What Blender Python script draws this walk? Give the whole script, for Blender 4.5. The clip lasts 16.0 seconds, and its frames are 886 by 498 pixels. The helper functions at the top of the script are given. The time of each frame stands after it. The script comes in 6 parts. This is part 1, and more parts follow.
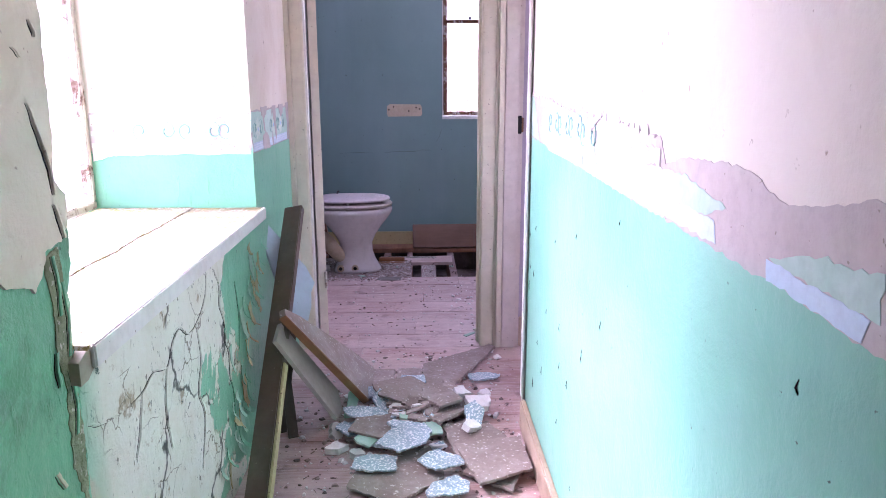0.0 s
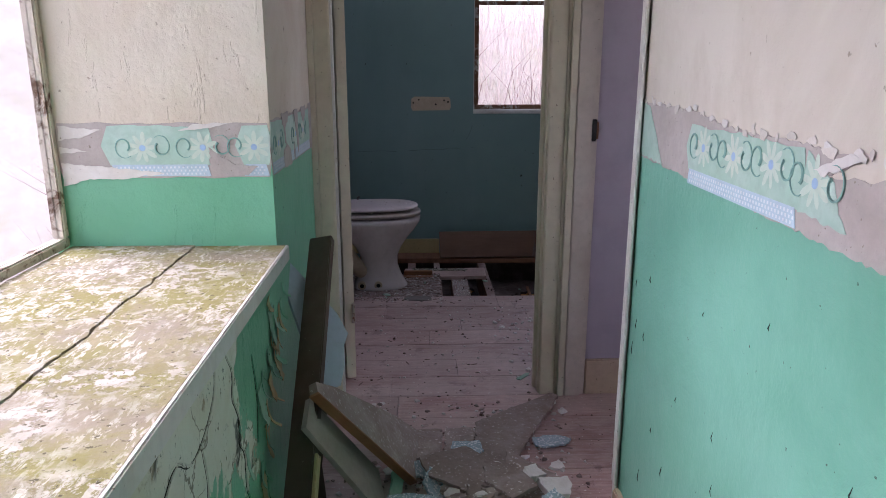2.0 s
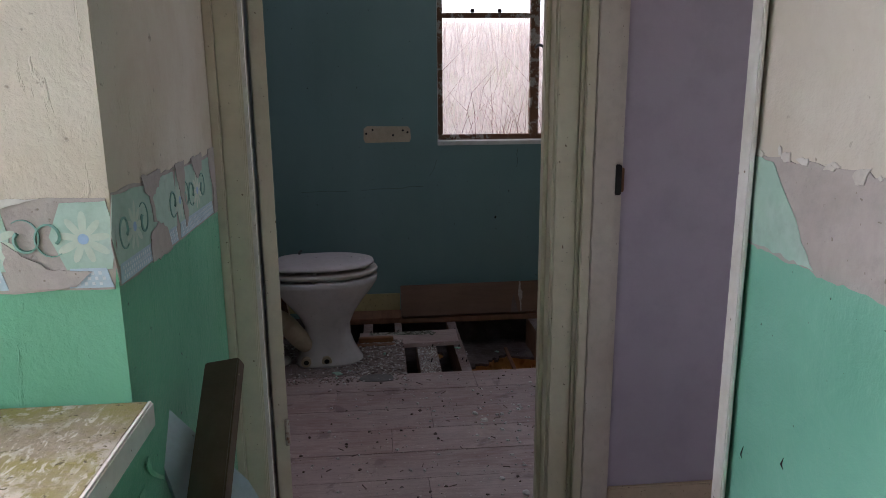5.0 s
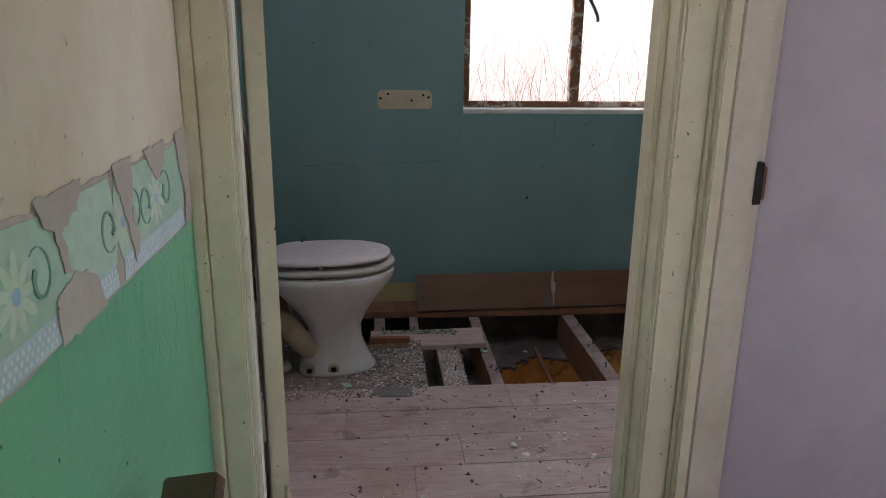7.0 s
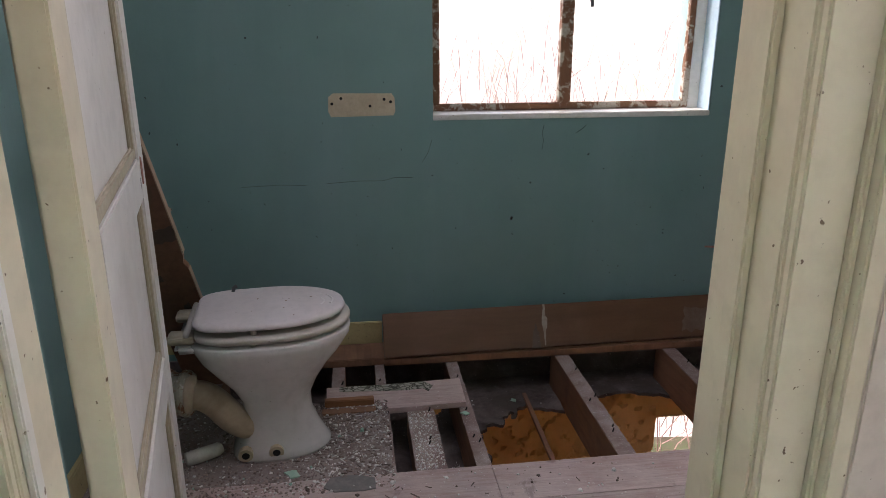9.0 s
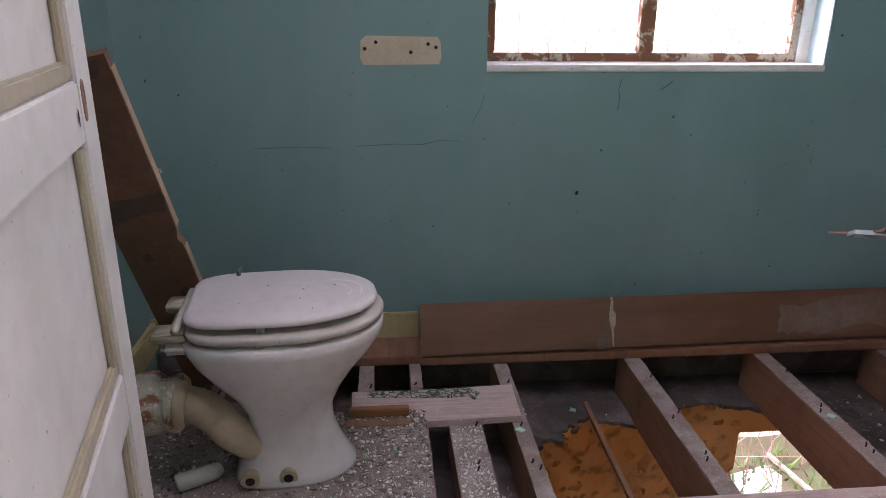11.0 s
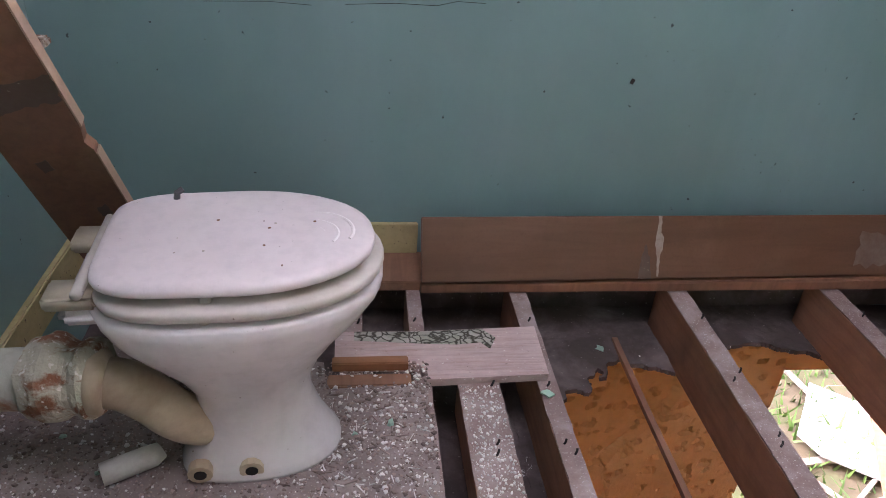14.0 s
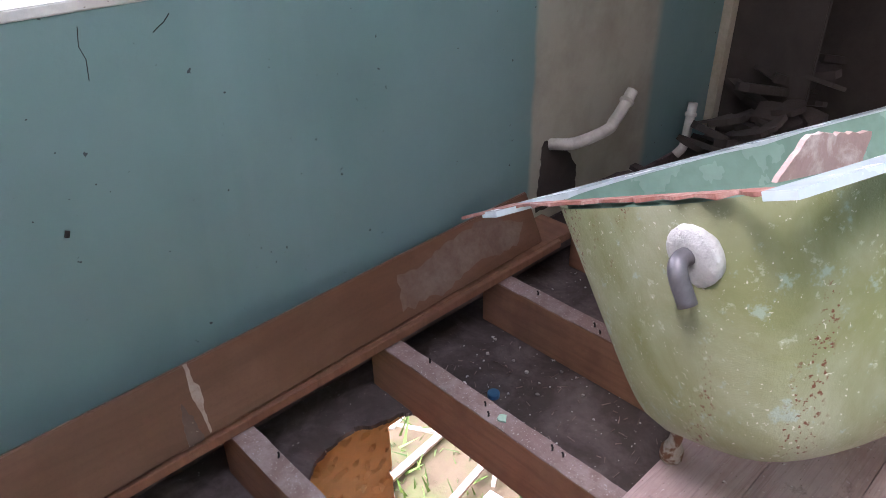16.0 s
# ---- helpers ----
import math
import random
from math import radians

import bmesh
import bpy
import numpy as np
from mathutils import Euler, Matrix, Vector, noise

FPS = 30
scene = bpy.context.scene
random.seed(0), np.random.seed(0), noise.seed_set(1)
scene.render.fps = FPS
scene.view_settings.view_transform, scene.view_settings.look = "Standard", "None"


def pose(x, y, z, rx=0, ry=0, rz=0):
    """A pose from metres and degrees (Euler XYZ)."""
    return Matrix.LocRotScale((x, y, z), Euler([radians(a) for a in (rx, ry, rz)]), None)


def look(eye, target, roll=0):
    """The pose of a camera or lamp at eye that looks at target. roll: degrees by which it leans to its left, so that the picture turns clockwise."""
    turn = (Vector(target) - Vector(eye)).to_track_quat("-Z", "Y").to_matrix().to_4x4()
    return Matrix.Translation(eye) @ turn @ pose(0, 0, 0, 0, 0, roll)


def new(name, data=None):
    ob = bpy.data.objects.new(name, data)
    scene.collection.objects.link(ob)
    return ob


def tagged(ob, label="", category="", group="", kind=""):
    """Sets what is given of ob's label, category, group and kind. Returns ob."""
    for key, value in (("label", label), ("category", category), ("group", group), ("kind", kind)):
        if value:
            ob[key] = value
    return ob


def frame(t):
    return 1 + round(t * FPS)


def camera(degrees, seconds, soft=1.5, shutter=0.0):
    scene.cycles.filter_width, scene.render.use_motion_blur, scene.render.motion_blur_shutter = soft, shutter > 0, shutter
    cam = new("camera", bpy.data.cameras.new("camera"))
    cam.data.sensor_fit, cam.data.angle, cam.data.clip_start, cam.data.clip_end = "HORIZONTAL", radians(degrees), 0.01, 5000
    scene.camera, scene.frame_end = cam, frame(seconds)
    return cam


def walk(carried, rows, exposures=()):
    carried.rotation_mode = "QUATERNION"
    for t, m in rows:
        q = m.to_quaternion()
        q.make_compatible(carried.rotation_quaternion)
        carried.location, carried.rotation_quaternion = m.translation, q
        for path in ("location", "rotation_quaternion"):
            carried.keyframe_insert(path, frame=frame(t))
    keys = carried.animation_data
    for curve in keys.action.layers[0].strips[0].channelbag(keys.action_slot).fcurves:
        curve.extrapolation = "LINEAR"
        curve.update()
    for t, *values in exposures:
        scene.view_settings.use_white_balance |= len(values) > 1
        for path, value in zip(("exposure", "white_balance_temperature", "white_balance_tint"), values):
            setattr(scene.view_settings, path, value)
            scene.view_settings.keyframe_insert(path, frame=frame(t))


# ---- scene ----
cam = camera(64.2, 16.0, 0.7)
PATH = [
    (0, (0.028, 0.331, 1.195), (0.095, 2.277, 0.741), -0.1),
    (0.5, (-0.128, 0.539, 1.153), (-0.076, 2.485, 0.697), 0.8),
    (1, (-0.161, 0.638, 1.199), (-0.115, 2.579, 0.718), 1.1),
    (1.5, (-0.157, 0.689, 1.231), (-0.1, 2.625, 0.732), 0.6),
    (2, (-0.152, 0.919, 1.242), (-0.086, 2.855, 0.742), 0.0),
    (2.5, (-0.148, 1.074, 1.285), (-0.07, 3.01, 0.788), -0.5),
    (3, (-0.139, 1.111, 1.315), (-0.008, 3.052, 0.852), -0.6),
    (3.5, (-0.159, 1.217, 1.319), (0.013, 3.171, 0.929), -0.9),
    (3.7, (-0.171, 1.298, 1.31), (0.003, 3.253, 0.927), -1.0),
    (6, (-0.13, 1.948, 1.245), (0.068, 3.871, 0.731), 0.2),
    (6.5, (-0.18, 2.106, 1.247), (0.008, 4.024, 0.712), 0.7),
    (7, (-0.22, 2.228, 1.257), (-0.029, 4.14, 0.702), 0.7),
    (7.5, (-0.183, 2.344, 1.258), (0.028, 4.249, 0.686), 0.7),
    (8, (-0.165, 2.496, 1.296), (0.072, 4.392, 0.706), 0.5),
    (8.5, (-0.131, 2.629, 1.304), (0.103, 4.522, 0.704), -0.1),
    (8.7, (-0.123, 2.712, 1.301), (0.118, 4.605, 0.7), -0.2),
    (10.8, (-0.183, 3.211, 1.182), (0.129, 5.097, 0.592), 1.3),
    (11, (-0.149, 3.278, 1.152), (0.027, 5.159, 0.495), 0.5),
    (11.5, (-0.121, 3.394, 1.159), (-0.163, 5.258, 0.437), 0.0),
    (12, (-0.112, 3.476, 1.196), (-0.16, 5.338, 0.468), -0.0),
    (12.5, (-0.162, 3.645, 1.143), (-0.214, 5.472, 0.331), 1.9),
    (13, (-0.174, 3.748, 1.098), (-0.209, 5.482, 0.102), 3.4),
    (13.5, (-0.166, 3.78, 1.101), (-0.145, 5.492, 0.068), 3.4),
    (14, (-0.189, 3.838, 1.102), (0.048, 5.528, 0.06), 4.1),
    (14.5, (-0.163, 3.904, 1.118), (0.237, 5.549, 0.054), 4.2),
    (15, (-0.03, 4.022, 1.133), (0.641, 5.585, 0.081), 1.7),
    (15.5, (0.106, 4.157, 1.181), (0.979, 5.616, 0.127), -0.7),
    (16, (0.231, 4.188, 1.218), (1.409, 5.44, 0.196), -1.1),
]
EXPOSURES = [(0.0, 3.6, 5750, 58), (0.3, 3.2, 5750, 57), (0.7, 2.7, 5750, 53), (1.1, 2.4, 5850, 47), (2.0, 1.87, 6000, 35), (3.7, 1.47, 6050, 27), (6.0, 1.82, 6400, 25), (7.0, 2.5, 6550, 23), (8.5, 2.80, 6650, 23), (11.0, 3.42, 6500, 30), (12.5, 3.70, 6500, 31), (13.3, 4.0, 6500, 33), (16.0, 4.2, 6250, 33)]
walk(cam, [(t, look(eye, target, roll)) for t, eye, target, roll in PATH], EXPOSURES)

# ---- daylight: a bright overcast sky and a soft hazy sun ----
world = bpy.data.worlds.new("overcast")
scene.world = world
world.use_nodes = True
wn = world.node_tree.nodes
sky = wn.new("ShaderNodeTexSky")
sky.sky_type = "NISHITA"
sky.sun_disc = False
sky.sun_elevation = radians(38)
sky.sun_rotation = radians(287)
sky.air_density = 1.0
sky.dust_density = 1.5
wn["Background"].inputs["Strength"].default_value = 0.15
grey = wn.new("ShaderNodeHueSaturation")
grey.inputs["Saturation"].default_value = 0.3
world.node_tree.links.new(sky.outputs["Color"], grey.inputs["Color"])
world.node_tree.links.new(grey.outputs["Color"], wn["Background"].inputs["Color"])
sun_data = bpy.data.lights.new("sun", "SUN")
sun_data.energy = 0.8
sun_data.angle = radians(40)
sun_data.color = (1.0, 0.96, 0.9)
sun = new("sun", sun_data)
sun.matrix_world = look((-8, 3.5, 10), (0, 1, 0))


# ---- materials ----
def nodes_of(name):
    m = bpy.data.materials.new(name)
    m.use_nodes = True
    t = m.node_tree
    return m, t, t.nodes["Principled BSDF"]


def tex(t, scale, detail=4.0, rough=0.6, distort=0.0, coord=None, stretch=None):
    n = t.nodes.new("ShaderNodeTexNoise")
    n.inputs["Scale"].default_value = scale
    n.inputs["Detail"].default_value = detail
    n.inputs["Roughness"].default_value = rough
    n.inputs["Distortion"].default_value = distort
    c = coord
    if c is None:
        c = t.nodes.new("ShaderNodeNewGeometry").outputs["Position"]
    if stretch:
        mp = t.nodes.new("ShaderNodeMapping")
        mp.inputs["Scale"].default_value = stretch
        t.links.new(c, mp.inputs["Vector"])
        c = mp.outputs["Vector"]
    t.links.new(c, n.inputs["Vector"])
    return n.outputs["Fac"]


def step(t, fac, lo, hi):
    n = t.nodes.new("ShaderNodeMapRange")
    n.inputs["From Min"].default_value = lo
    n.inputs["From Max"].default_value = hi
    t.links.new(fac, n.inputs["Value"])
    return n.outputs["Result"]


def calc(t, op, a, b):
    n = t.nodes.new("ShaderNodeMath")
    n.operation = op
    for k, v in enumerate((a, b)):
        if isinstance(v, (int, float)):
            n.inputs[k].default_value = v
        else:
            t.links.new(v, n.inputs[k])
    return n.outputs[0]


def blend(t, fac, a, b):
    n = t.nodes.new("ShaderNodeMix")
    n.data_type = "RGBA"
    if isinstance(fac, (int, float)):
        n.inputs["Factor"].default_value = fac
    else:
        t.links.new(fac, n.inputs["Factor"])
    for k, v in ((6, a), (7, b)):
        if isinstance(v, tuple):
            n.inputs[k].default_value = (*v, 1)
        else:
            t.links.new(v, n.inputs[k])
    return n.outputs[2]


def relief(t, bsdf, height, strength=0.3, distance=0.01):
    n = t.nodes.new("ShaderNodeBump")
    n.inputs["Strength"].default_value = strength
    n.inputs["Distance"].default_value = distance
    t.links.new(height, n.inputs["Height"])
    t.links.new(n.outputs["Normal"], bsdf.inputs["Normal"])


def surface(name, base, stain, rough=0.7, scale=6.0, cover=(0.45, 0.75), speck=None, grain=None, bump=0.25, metal=0.0, vary=0.0, speck_cut=0.66, bump_scale=60.0, spec=0.5, grain_mix=0.45, depth=0.004, speck_scale=95.0):
    """A worn surface: a base colour, stains in large patches, fine specks, optional wood grain along an axis."""
    m, t, b = nodes_of(name)
    coord = None
    if grain:
        coord = t.nodes.new("ShaderNodeTexCoord").outputs["Object"]
    col = blend(t, step(t, tex(t, scale, 6.0, 0.65, 0.4), *cover), base, stain)
    dark = tuple(0.72 * c for c in base)
    if grain:
        g = tex(t, 3.0, 5.0, 0.6, 0.6, coord, grain)
        col = blend(t, calc(t, "MULTIPLY", step(t, g, 0.42, 0.68), grain_mix), col, tuple(0.45 * c for c in base))
        fine = tex(t, 130.0, 3.0, 0.6)
        col = blend(t, calc(t, "MULTIPLY", step(t, fine, 0.5, 0.75), 0.25), col, tuple(0.6 * c for c in base))
        height = g
    else:
        height = tex(t, bump_scale, 4.0, 0.6)
        f = calc(t, "MULTIPLY", step(t, tex(t, scale * 7, 5.0), 0.45, 0.8), 0.5)
        col = blend(t, f, col, dark)
    if speck:
        col = blend(t, step(t, tex(t, speck_scale, 2.0, 0.5), speck_cut, speck_cut + 0.05), col, speck)
    if vary:
        info = t.nodes.new("ShaderNodeObjectInfo").outputs["Random"]
        hsv = t.nodes.new("ShaderNodeHueSaturation")
        t.links.new(col, hsv.inputs["Color"])
        t.links.new(calc(t, "ADD", calc(t, "MULTIPLY", info, 2 * vary), 1.0 - vary), hsv.inputs["Value"])
        col = hsv.outputs["Color"]
    t.links.new(col, b.inputs["Base Color"])
    t.links.new(calc(t, "ADD", calc(t, "MULTIPLY", tex(t, scale * 3, 3.0), 0.25), rough - 0.12), b.inputs["Roughness"])
    b.inputs["Metallic"].default_value = metal
    b.inputs["Specular IOR Level"].default_value = spec
    relief(t, b, height, bump, depth)
    return m


def islands(m, amount=0.35):
    """Lets every loose chip of one mesh take its own shade."""
    t = m.node_tree
    b = t.nodes["Principled BSDF"]
    link = b.inputs["Base Color"].links[0]
    src = link.from_socket
    hsv = t.nodes.new("ShaderNodeHueSaturation")
    rnd = t.nodes.new("ShaderNodeNewGeometry").outputs["Random Per Island"]
    t.links.new(src, hsv.inputs["Color"])
    t.links.new(calc(t, "ADD", calc(t, "MULTIPLY", rnd, 2 * amount), 1.0 - 1.4 * amount), hsv.inputs["Value"])
    t.links.new(hsv.outputs["Color"], b.inputs["Base Color"])
    return m


def cracks(t, scale, width, cover):
    """Thin broken crack lines, as a mask."""
    geo = t.nodes.new("ShaderNodeNewGeometry").outputs["Position"]
    warp = t.nodes.new("ShaderNodeTexNoise")
    warp.inputs["Scale"].default_value = 5.0
    warp.inputs["Detail"].default_value = 6.0
    t.links.new(geo, warp.inputs["Vector"])
    mixv = t.nodes.new("ShaderNodeVectorMath")
    mixv.operation = "MULTIPLY_ADD"
    t.links.new(warp.outputs["Color"], mixv.inputs[0])
    mixv.inputs[1].default_value = (0.25, 0.25, 0.25)
    t.links.new(geo, mixv.inputs[2])
    v = t.nodes.new("ShaderNodeTexVoronoi")
    v.feature = "DISTANCE_TO_EDGE"
    v.inputs["Scale"].default_value = scale
    t.links.new(mixv.outputs[0], v.inputs["Vector"])
    line = step(t, v.outputs["Distance"], width, 0.3 * width)
    return calc(t, "MULTIPLY", line, step(t, tex(t, 2.7, 3.0), cover, cover + 0.04))


def mossy(name):
    """Weathered sill boards: bare grey wood, white paint remnants, yellow moss and black specks."""
    m, t, b = nodes_of(name)
    col = blend(t, step(t, tex(t, 6.0, 6.0, 0.7), 0.4, 0.65), (0.26, 0.22, 0.155), (0.34, 0.29, 0.21))
    moss = step(t, tex(t, 3.2, 8.0, 0.72, 0.3), 0.41, 0.56)
    col = blend(t, calc(t, "MULTIPLY", moss, 0.9), col, (0.24, 0.22, 0.06))
    white = calc(t, "MULTIPLY", step(t, tex(t, 30.0, 8.0, 0.75, 0.2), 0.50, 0.54), step(t, tex(t, 4.5, 4.0), 0.42, 0.56))
    col = blend(t, white, col, (0.54, 0.50, 0.43))
    fleck = calc(t, "MULTIPLY", step(t, tex(t, 95.0, 5.0, 0.7, 0.3, None, (1, 0.35, 1)), 0.53, 0.57), step(t, tex(t, 5.5, 5.0, 0.65), 0.40, 0.55))
    col = blend(t, calc(t, "MULTIPLY", fleck, 0.8), col, (0.60, 0.57, 0.49))
    col = blend(t, step(t, tex(t, 70.0, 3.0), 0.63, 0.67), col, (0.10, 0.085, 0.04))
    t.links.new(col, b.inputs["Base Color"])
    b.inputs["Roughness"].default_value = 0.85
    relief(t, b, calc(t, "ADD", calc(t, "MULTIPLY", white, 0.4), tex(t, 45.0, 6.0, 0.7)), 0.7, 0.006)
    return m


def painted_hall(name, split, peel=False, rough_relief=0.45, ragged_line=0.05, stained=0.0, tones=None):
    """Old hall paint: cream above, gloss green below an uneven line, flaked away to pale plaster in patches."""
    m, t, b = nodes_of(name)
    geo = t.nodes.new("ShaderNodeNewGeometry")
    sep = t.nodes.new("ShaderNodeSeparateXYZ")
    t.links.new(geo.outputs["Position"], sep.inputs[0])
    y, z = sep.outputs["Y"], sep.outputs["Z"]
    c0, c1, g0, g1 = tones or ((0.74, 0.69, 0.60), (0.55, 0.48, 0.38), (0.22, 0.53, 0.40), (0.15, 0.42, 0.30))
    wob = calc(t, "MULTIPLY", calc(t, "SUBTRACT", tex(t, 9.0, 5.0, 0.7), 0.5), ragged_line)
    low = step(t, calc(t, "SUBTRACT", calc(t, "ADD", z, wob), split), 0.004, -0.004)
    cream = blend(t, step(t, tex(t, 2.2, 6.0, 0.65, 0.5, None, (1, 1, 0.5)), 0.45, 0.75), c0, c1)
    cream = blend(t, step(t, tex(t, 40.0, 3.0), 0.68, 0.74), cream, (0.40, 0.34, 0.26))
    green = blend(t, step(t, tex(t, 2.6, 5.0, 0.6), 0.4, 0.75), g0, g1)
    green = blend(t, step(t, tex(t, 55.0, 3.0), 0.70, 0.74), green, (0.05, 0.10, 0.07))
    if stained:
        cream = blend(t, calc(t, "MULTIPLY", step(t, tex(t, 6.0, 6.0, 0.7, 0.6), 0.50, 0.62), stained), cream, (0.42, 0.30, 0.16))
        cream = blend(t, calc(t, "MULTIPLY", cracks(t, 6.0, 0.012, 0.52), stained), cream, (0.14, 0.09, 0.05))
        green = blend(t, calc(t, "MULTIPLY", step(t, tex(t, 7.0, 6.0, 0.7, 0.4), 0.55, 0.62), stained), green, (0.09, 0.26, 0.14))
    col = blend(t, low, cream, green)
    rough = calc(t, "SUBTRACT", 0.75, calc(t, "MULTIPLY", low, 0.38))
    runs = step(t, tex(t, 26.0, 5.0, 0.65, 0.4, None, (1, 1, 0.22)), 0.60, 0.66)
    lumps = calc(t, "ADD", tex(t, 14.0, 6.0, 0.7, 0.3), calc(t, "MULTIPLY", tex(t, 16.0, 4.0, 0.6, 0.2, None, (1, 1, 0.18)), 0.5))
    lumps = calc(t, "ADD", lumps, calc(t, "ADD", calc(t, "MULTIPLY", tex(t, 85.0, 3.0, 0.6), 0.22), calc(t, "MULTIPLY", runs, 0.35 if rough_relief > 0.4 else 0.05)))
    height = calc(t, "SUBTRACT", lumps, calc(t, "MULTIPLY", low, 0.6)) if stained else lumps
    if peel:
        n = tex(t, 3.4, 8.0, 0.62, 0.35)
        away = calc(t, "ADD", calc(t, "MULTIPLY", step(t, y, 1.95, 2.55), 0.36), calc(t, "MULTIPLY", step(t, z, 0.72, 0.78), 0.08))
        gone = step(t, calc(t, "SUBTRACT", n, away), 0.335, 0.345)
        gone = calc(t, "MULTIPLY", gone, step(t, y, 1.40, 1.50))
        bare = blend(t, step(t, tex(t, 5.0, 6.0, 0.65), 0.42, 0.7), (0.76, 0.76, 0.66), (0.66, 0.63, 0.50))
        bare = blend(t, step(t, tex(t, 11.0, 6.0, 0.7), 0.60, 0.66), bare, (0.40, 0.33, 0.22))
        bare = blend(t, step(t, tex(t, 30.0, 5.0, 0.7), 0.64, 0.68), bare, (0.09, 0.12, 0.10))
        bare = blend(t, calc(t, "MULTIPLY", cracks(t, 9.0, 0.020, 0.50), 0.8), bare, (0.16, 0.13, 0.08))
        bare = blend(t, calc(t, "MULTIPLY", cracks(t, 2.6, 0.018, 0.47), 0.9), bare, (0.05, 0.05, 0.04))
        bare = blend(t, step(t, tex(t, 60.0, 4.0, 0.7, 0.3, None, (1, 1, 0.4)), 0.64, 0.68), bare, (0.20, 0.20, 0.14))
        rim = calc(t, "MULTIPLY", step(t, calc(t, "SUBTRACT", n, away), 0.322, 0.330), calc(t, "SUBTRACT", 1.0, gone))
        col = blend(t, calc(t, "MULTIPLY", rim, step(t, tex(t, 8.0, 3.0), 0.5, 0.6)), col, (0.46, 0.36, 0.22))
        col = blend(t, gone, col, bare)
        rough = calc(t, "ADD", rough, calc(t, "MULTIPLY", gone, 0.35))
        height = calc(t, "SUBTRACT", calc(t, "MULTIPLY", lumps, 0.6), calc(t, "MULTIPLY", gone, 0.35))
    t.links.new(col, b.inputs["Base Color"])
    t.links.new(rough, b.inputs["Roughness"])
    relief(t, b, height, rough_relief, 0.012)
    return m


def bath_paint(name):
    """Dull blue-green bathroom distemper with a bare cream stretch, grime specks and faint runs."""
    m, t, b = nodes_of(name)
    geo = t.nodes.new("ShaderNodeNewGeometry")
    sep = t.nodes.new("ShaderNodeSeparateXYZ")
    t.links.new(geo.outputs["Position"], sep.inputs[0])
    x = calc(t, "ADD", sep.outputs["X"], calc(t, "MULTIPLY", tex(t, 5.0), 0.04))
    blue = blend(t, step(t, tex(t, 1.3, 5.0, 0.6), 0.35, 0.75), (0.195, 0.320, 0.305), (0.155, 0.265, 0.248))
    blue = blend(t, calc(t, "MULTIPLY", step(t, tex(t, 4.0, 5.0, 0.6, 0.3, None, (1, 1, 0.12)), 0.5, 0.8), 0.35), blue, (0.25, 0.37, 0.38))
    blue = blend(t, step(t, tex(t, 42.0, 2.0), 0.735, 0.76), blue, (0.05, 0.07, 0.07))
    cream = blend(t, step(t, tex(t, 6.0, 5.0), 0.4, 0.7), (0.42, 0.40, 0.31), (0.33, 0.29, 0.22))
    mask = calc(t, "MULTIPLY", step(t, x, 1.985, 2.005), step(t, x, 2.75, 2.70))
    t.links.new(blend(t, mask, blue, cream), b.inputs["Base Color"])
    b.inputs["Roughness"].default_value = 0.5
    relief(t, b, tex(t, 22.0, 6.0, 0.65), 0.18, 0.006)
    return m


def worn_boards(name, paint, wood, vary):
    """Dusty pink paint worn along the grain to red-brown wood, with white splashes and dark dirt."""
    m, t, b = nodes_of(name)
    obj = t.nodes.new("ShaderNodeTexCoord").outputs["Object"]
    worn = step(t, calc(t, "ADD", calc(t, "MULTIPLY", tex(t, 3.2, 7.0, 0.7, 0.5, None, (0.7, 1.6, 1)), 0.7), calc(t, "MULTIPLY", tex(t, 5.0, 5.0, 0.65, 0.3, obj, (1.0, 14, 1)), 0.3)), 0.47, 0.60)
    col = blend(t, step(t, tex(t, 11.0, 6.0, 0.7), 0.4, 0.7), paint, tuple(0.80 * c for c in paint))
    col = blend(t, calc(t, "MULTIPLY", worn, 0.75), col, wood)
    grain = tex(t, 6.0, 6.0, 0.7, 0.4, obj, (0.8, 30, 1))
    col = blend(t, calc(t, "MULTIPLY", step(t, grain, 0.50, 0.68), 0.35), col, tuple(0.5 * c for c in wood))
    col = blend(t, calc(t, "MULTIPLY", step(t, tex(t, 7.0, 5.0, 0.7, 0.3), 0.60, 0.66), 0.5), col, tuple(0.45 * c for c in wood))
    col = blend(t, step(t, tex(t, 75.0, 4.0, 0.6), 0.655, 0.685), col, (0.74, 0.70, 0.66))
    col = blend(t, step(t, tex(t, 110.0, 3.0, 0.6), 0.68, 0.71), col, (0.12, 0.08, 0.06))
    info = t.nodes.new("ShaderNodeObjectInfo").outputs["Random"]
    hsv = t.nodes.new("ShaderNodeHueSaturation")
    t.links.new(col, hsv.inputs["Color"])
    t.links.new(calc(t, "ADD", calc(t, "MULTIPLY", info, 2 * vary), 1.0 - vary), hsv.inputs["Value"])
    t.links.new(hsv.outputs["Color"], b.inputs["Base Color"])
    t.links.new(calc(t, "ADD", calc(t, "MULTIPLY", worn, 0.12), 0.48), b.inputs["Roughness"])
    relief(t, b, calc(t, "SUBTRACT", calc(t, "ADD", calc(t, "MULTIPLY", grain, 0.6), tex(t, 90.0, 3.0)), calc(t, "MULTIPLY", worn, 0.5)), 0.3, 0.003)
    return m


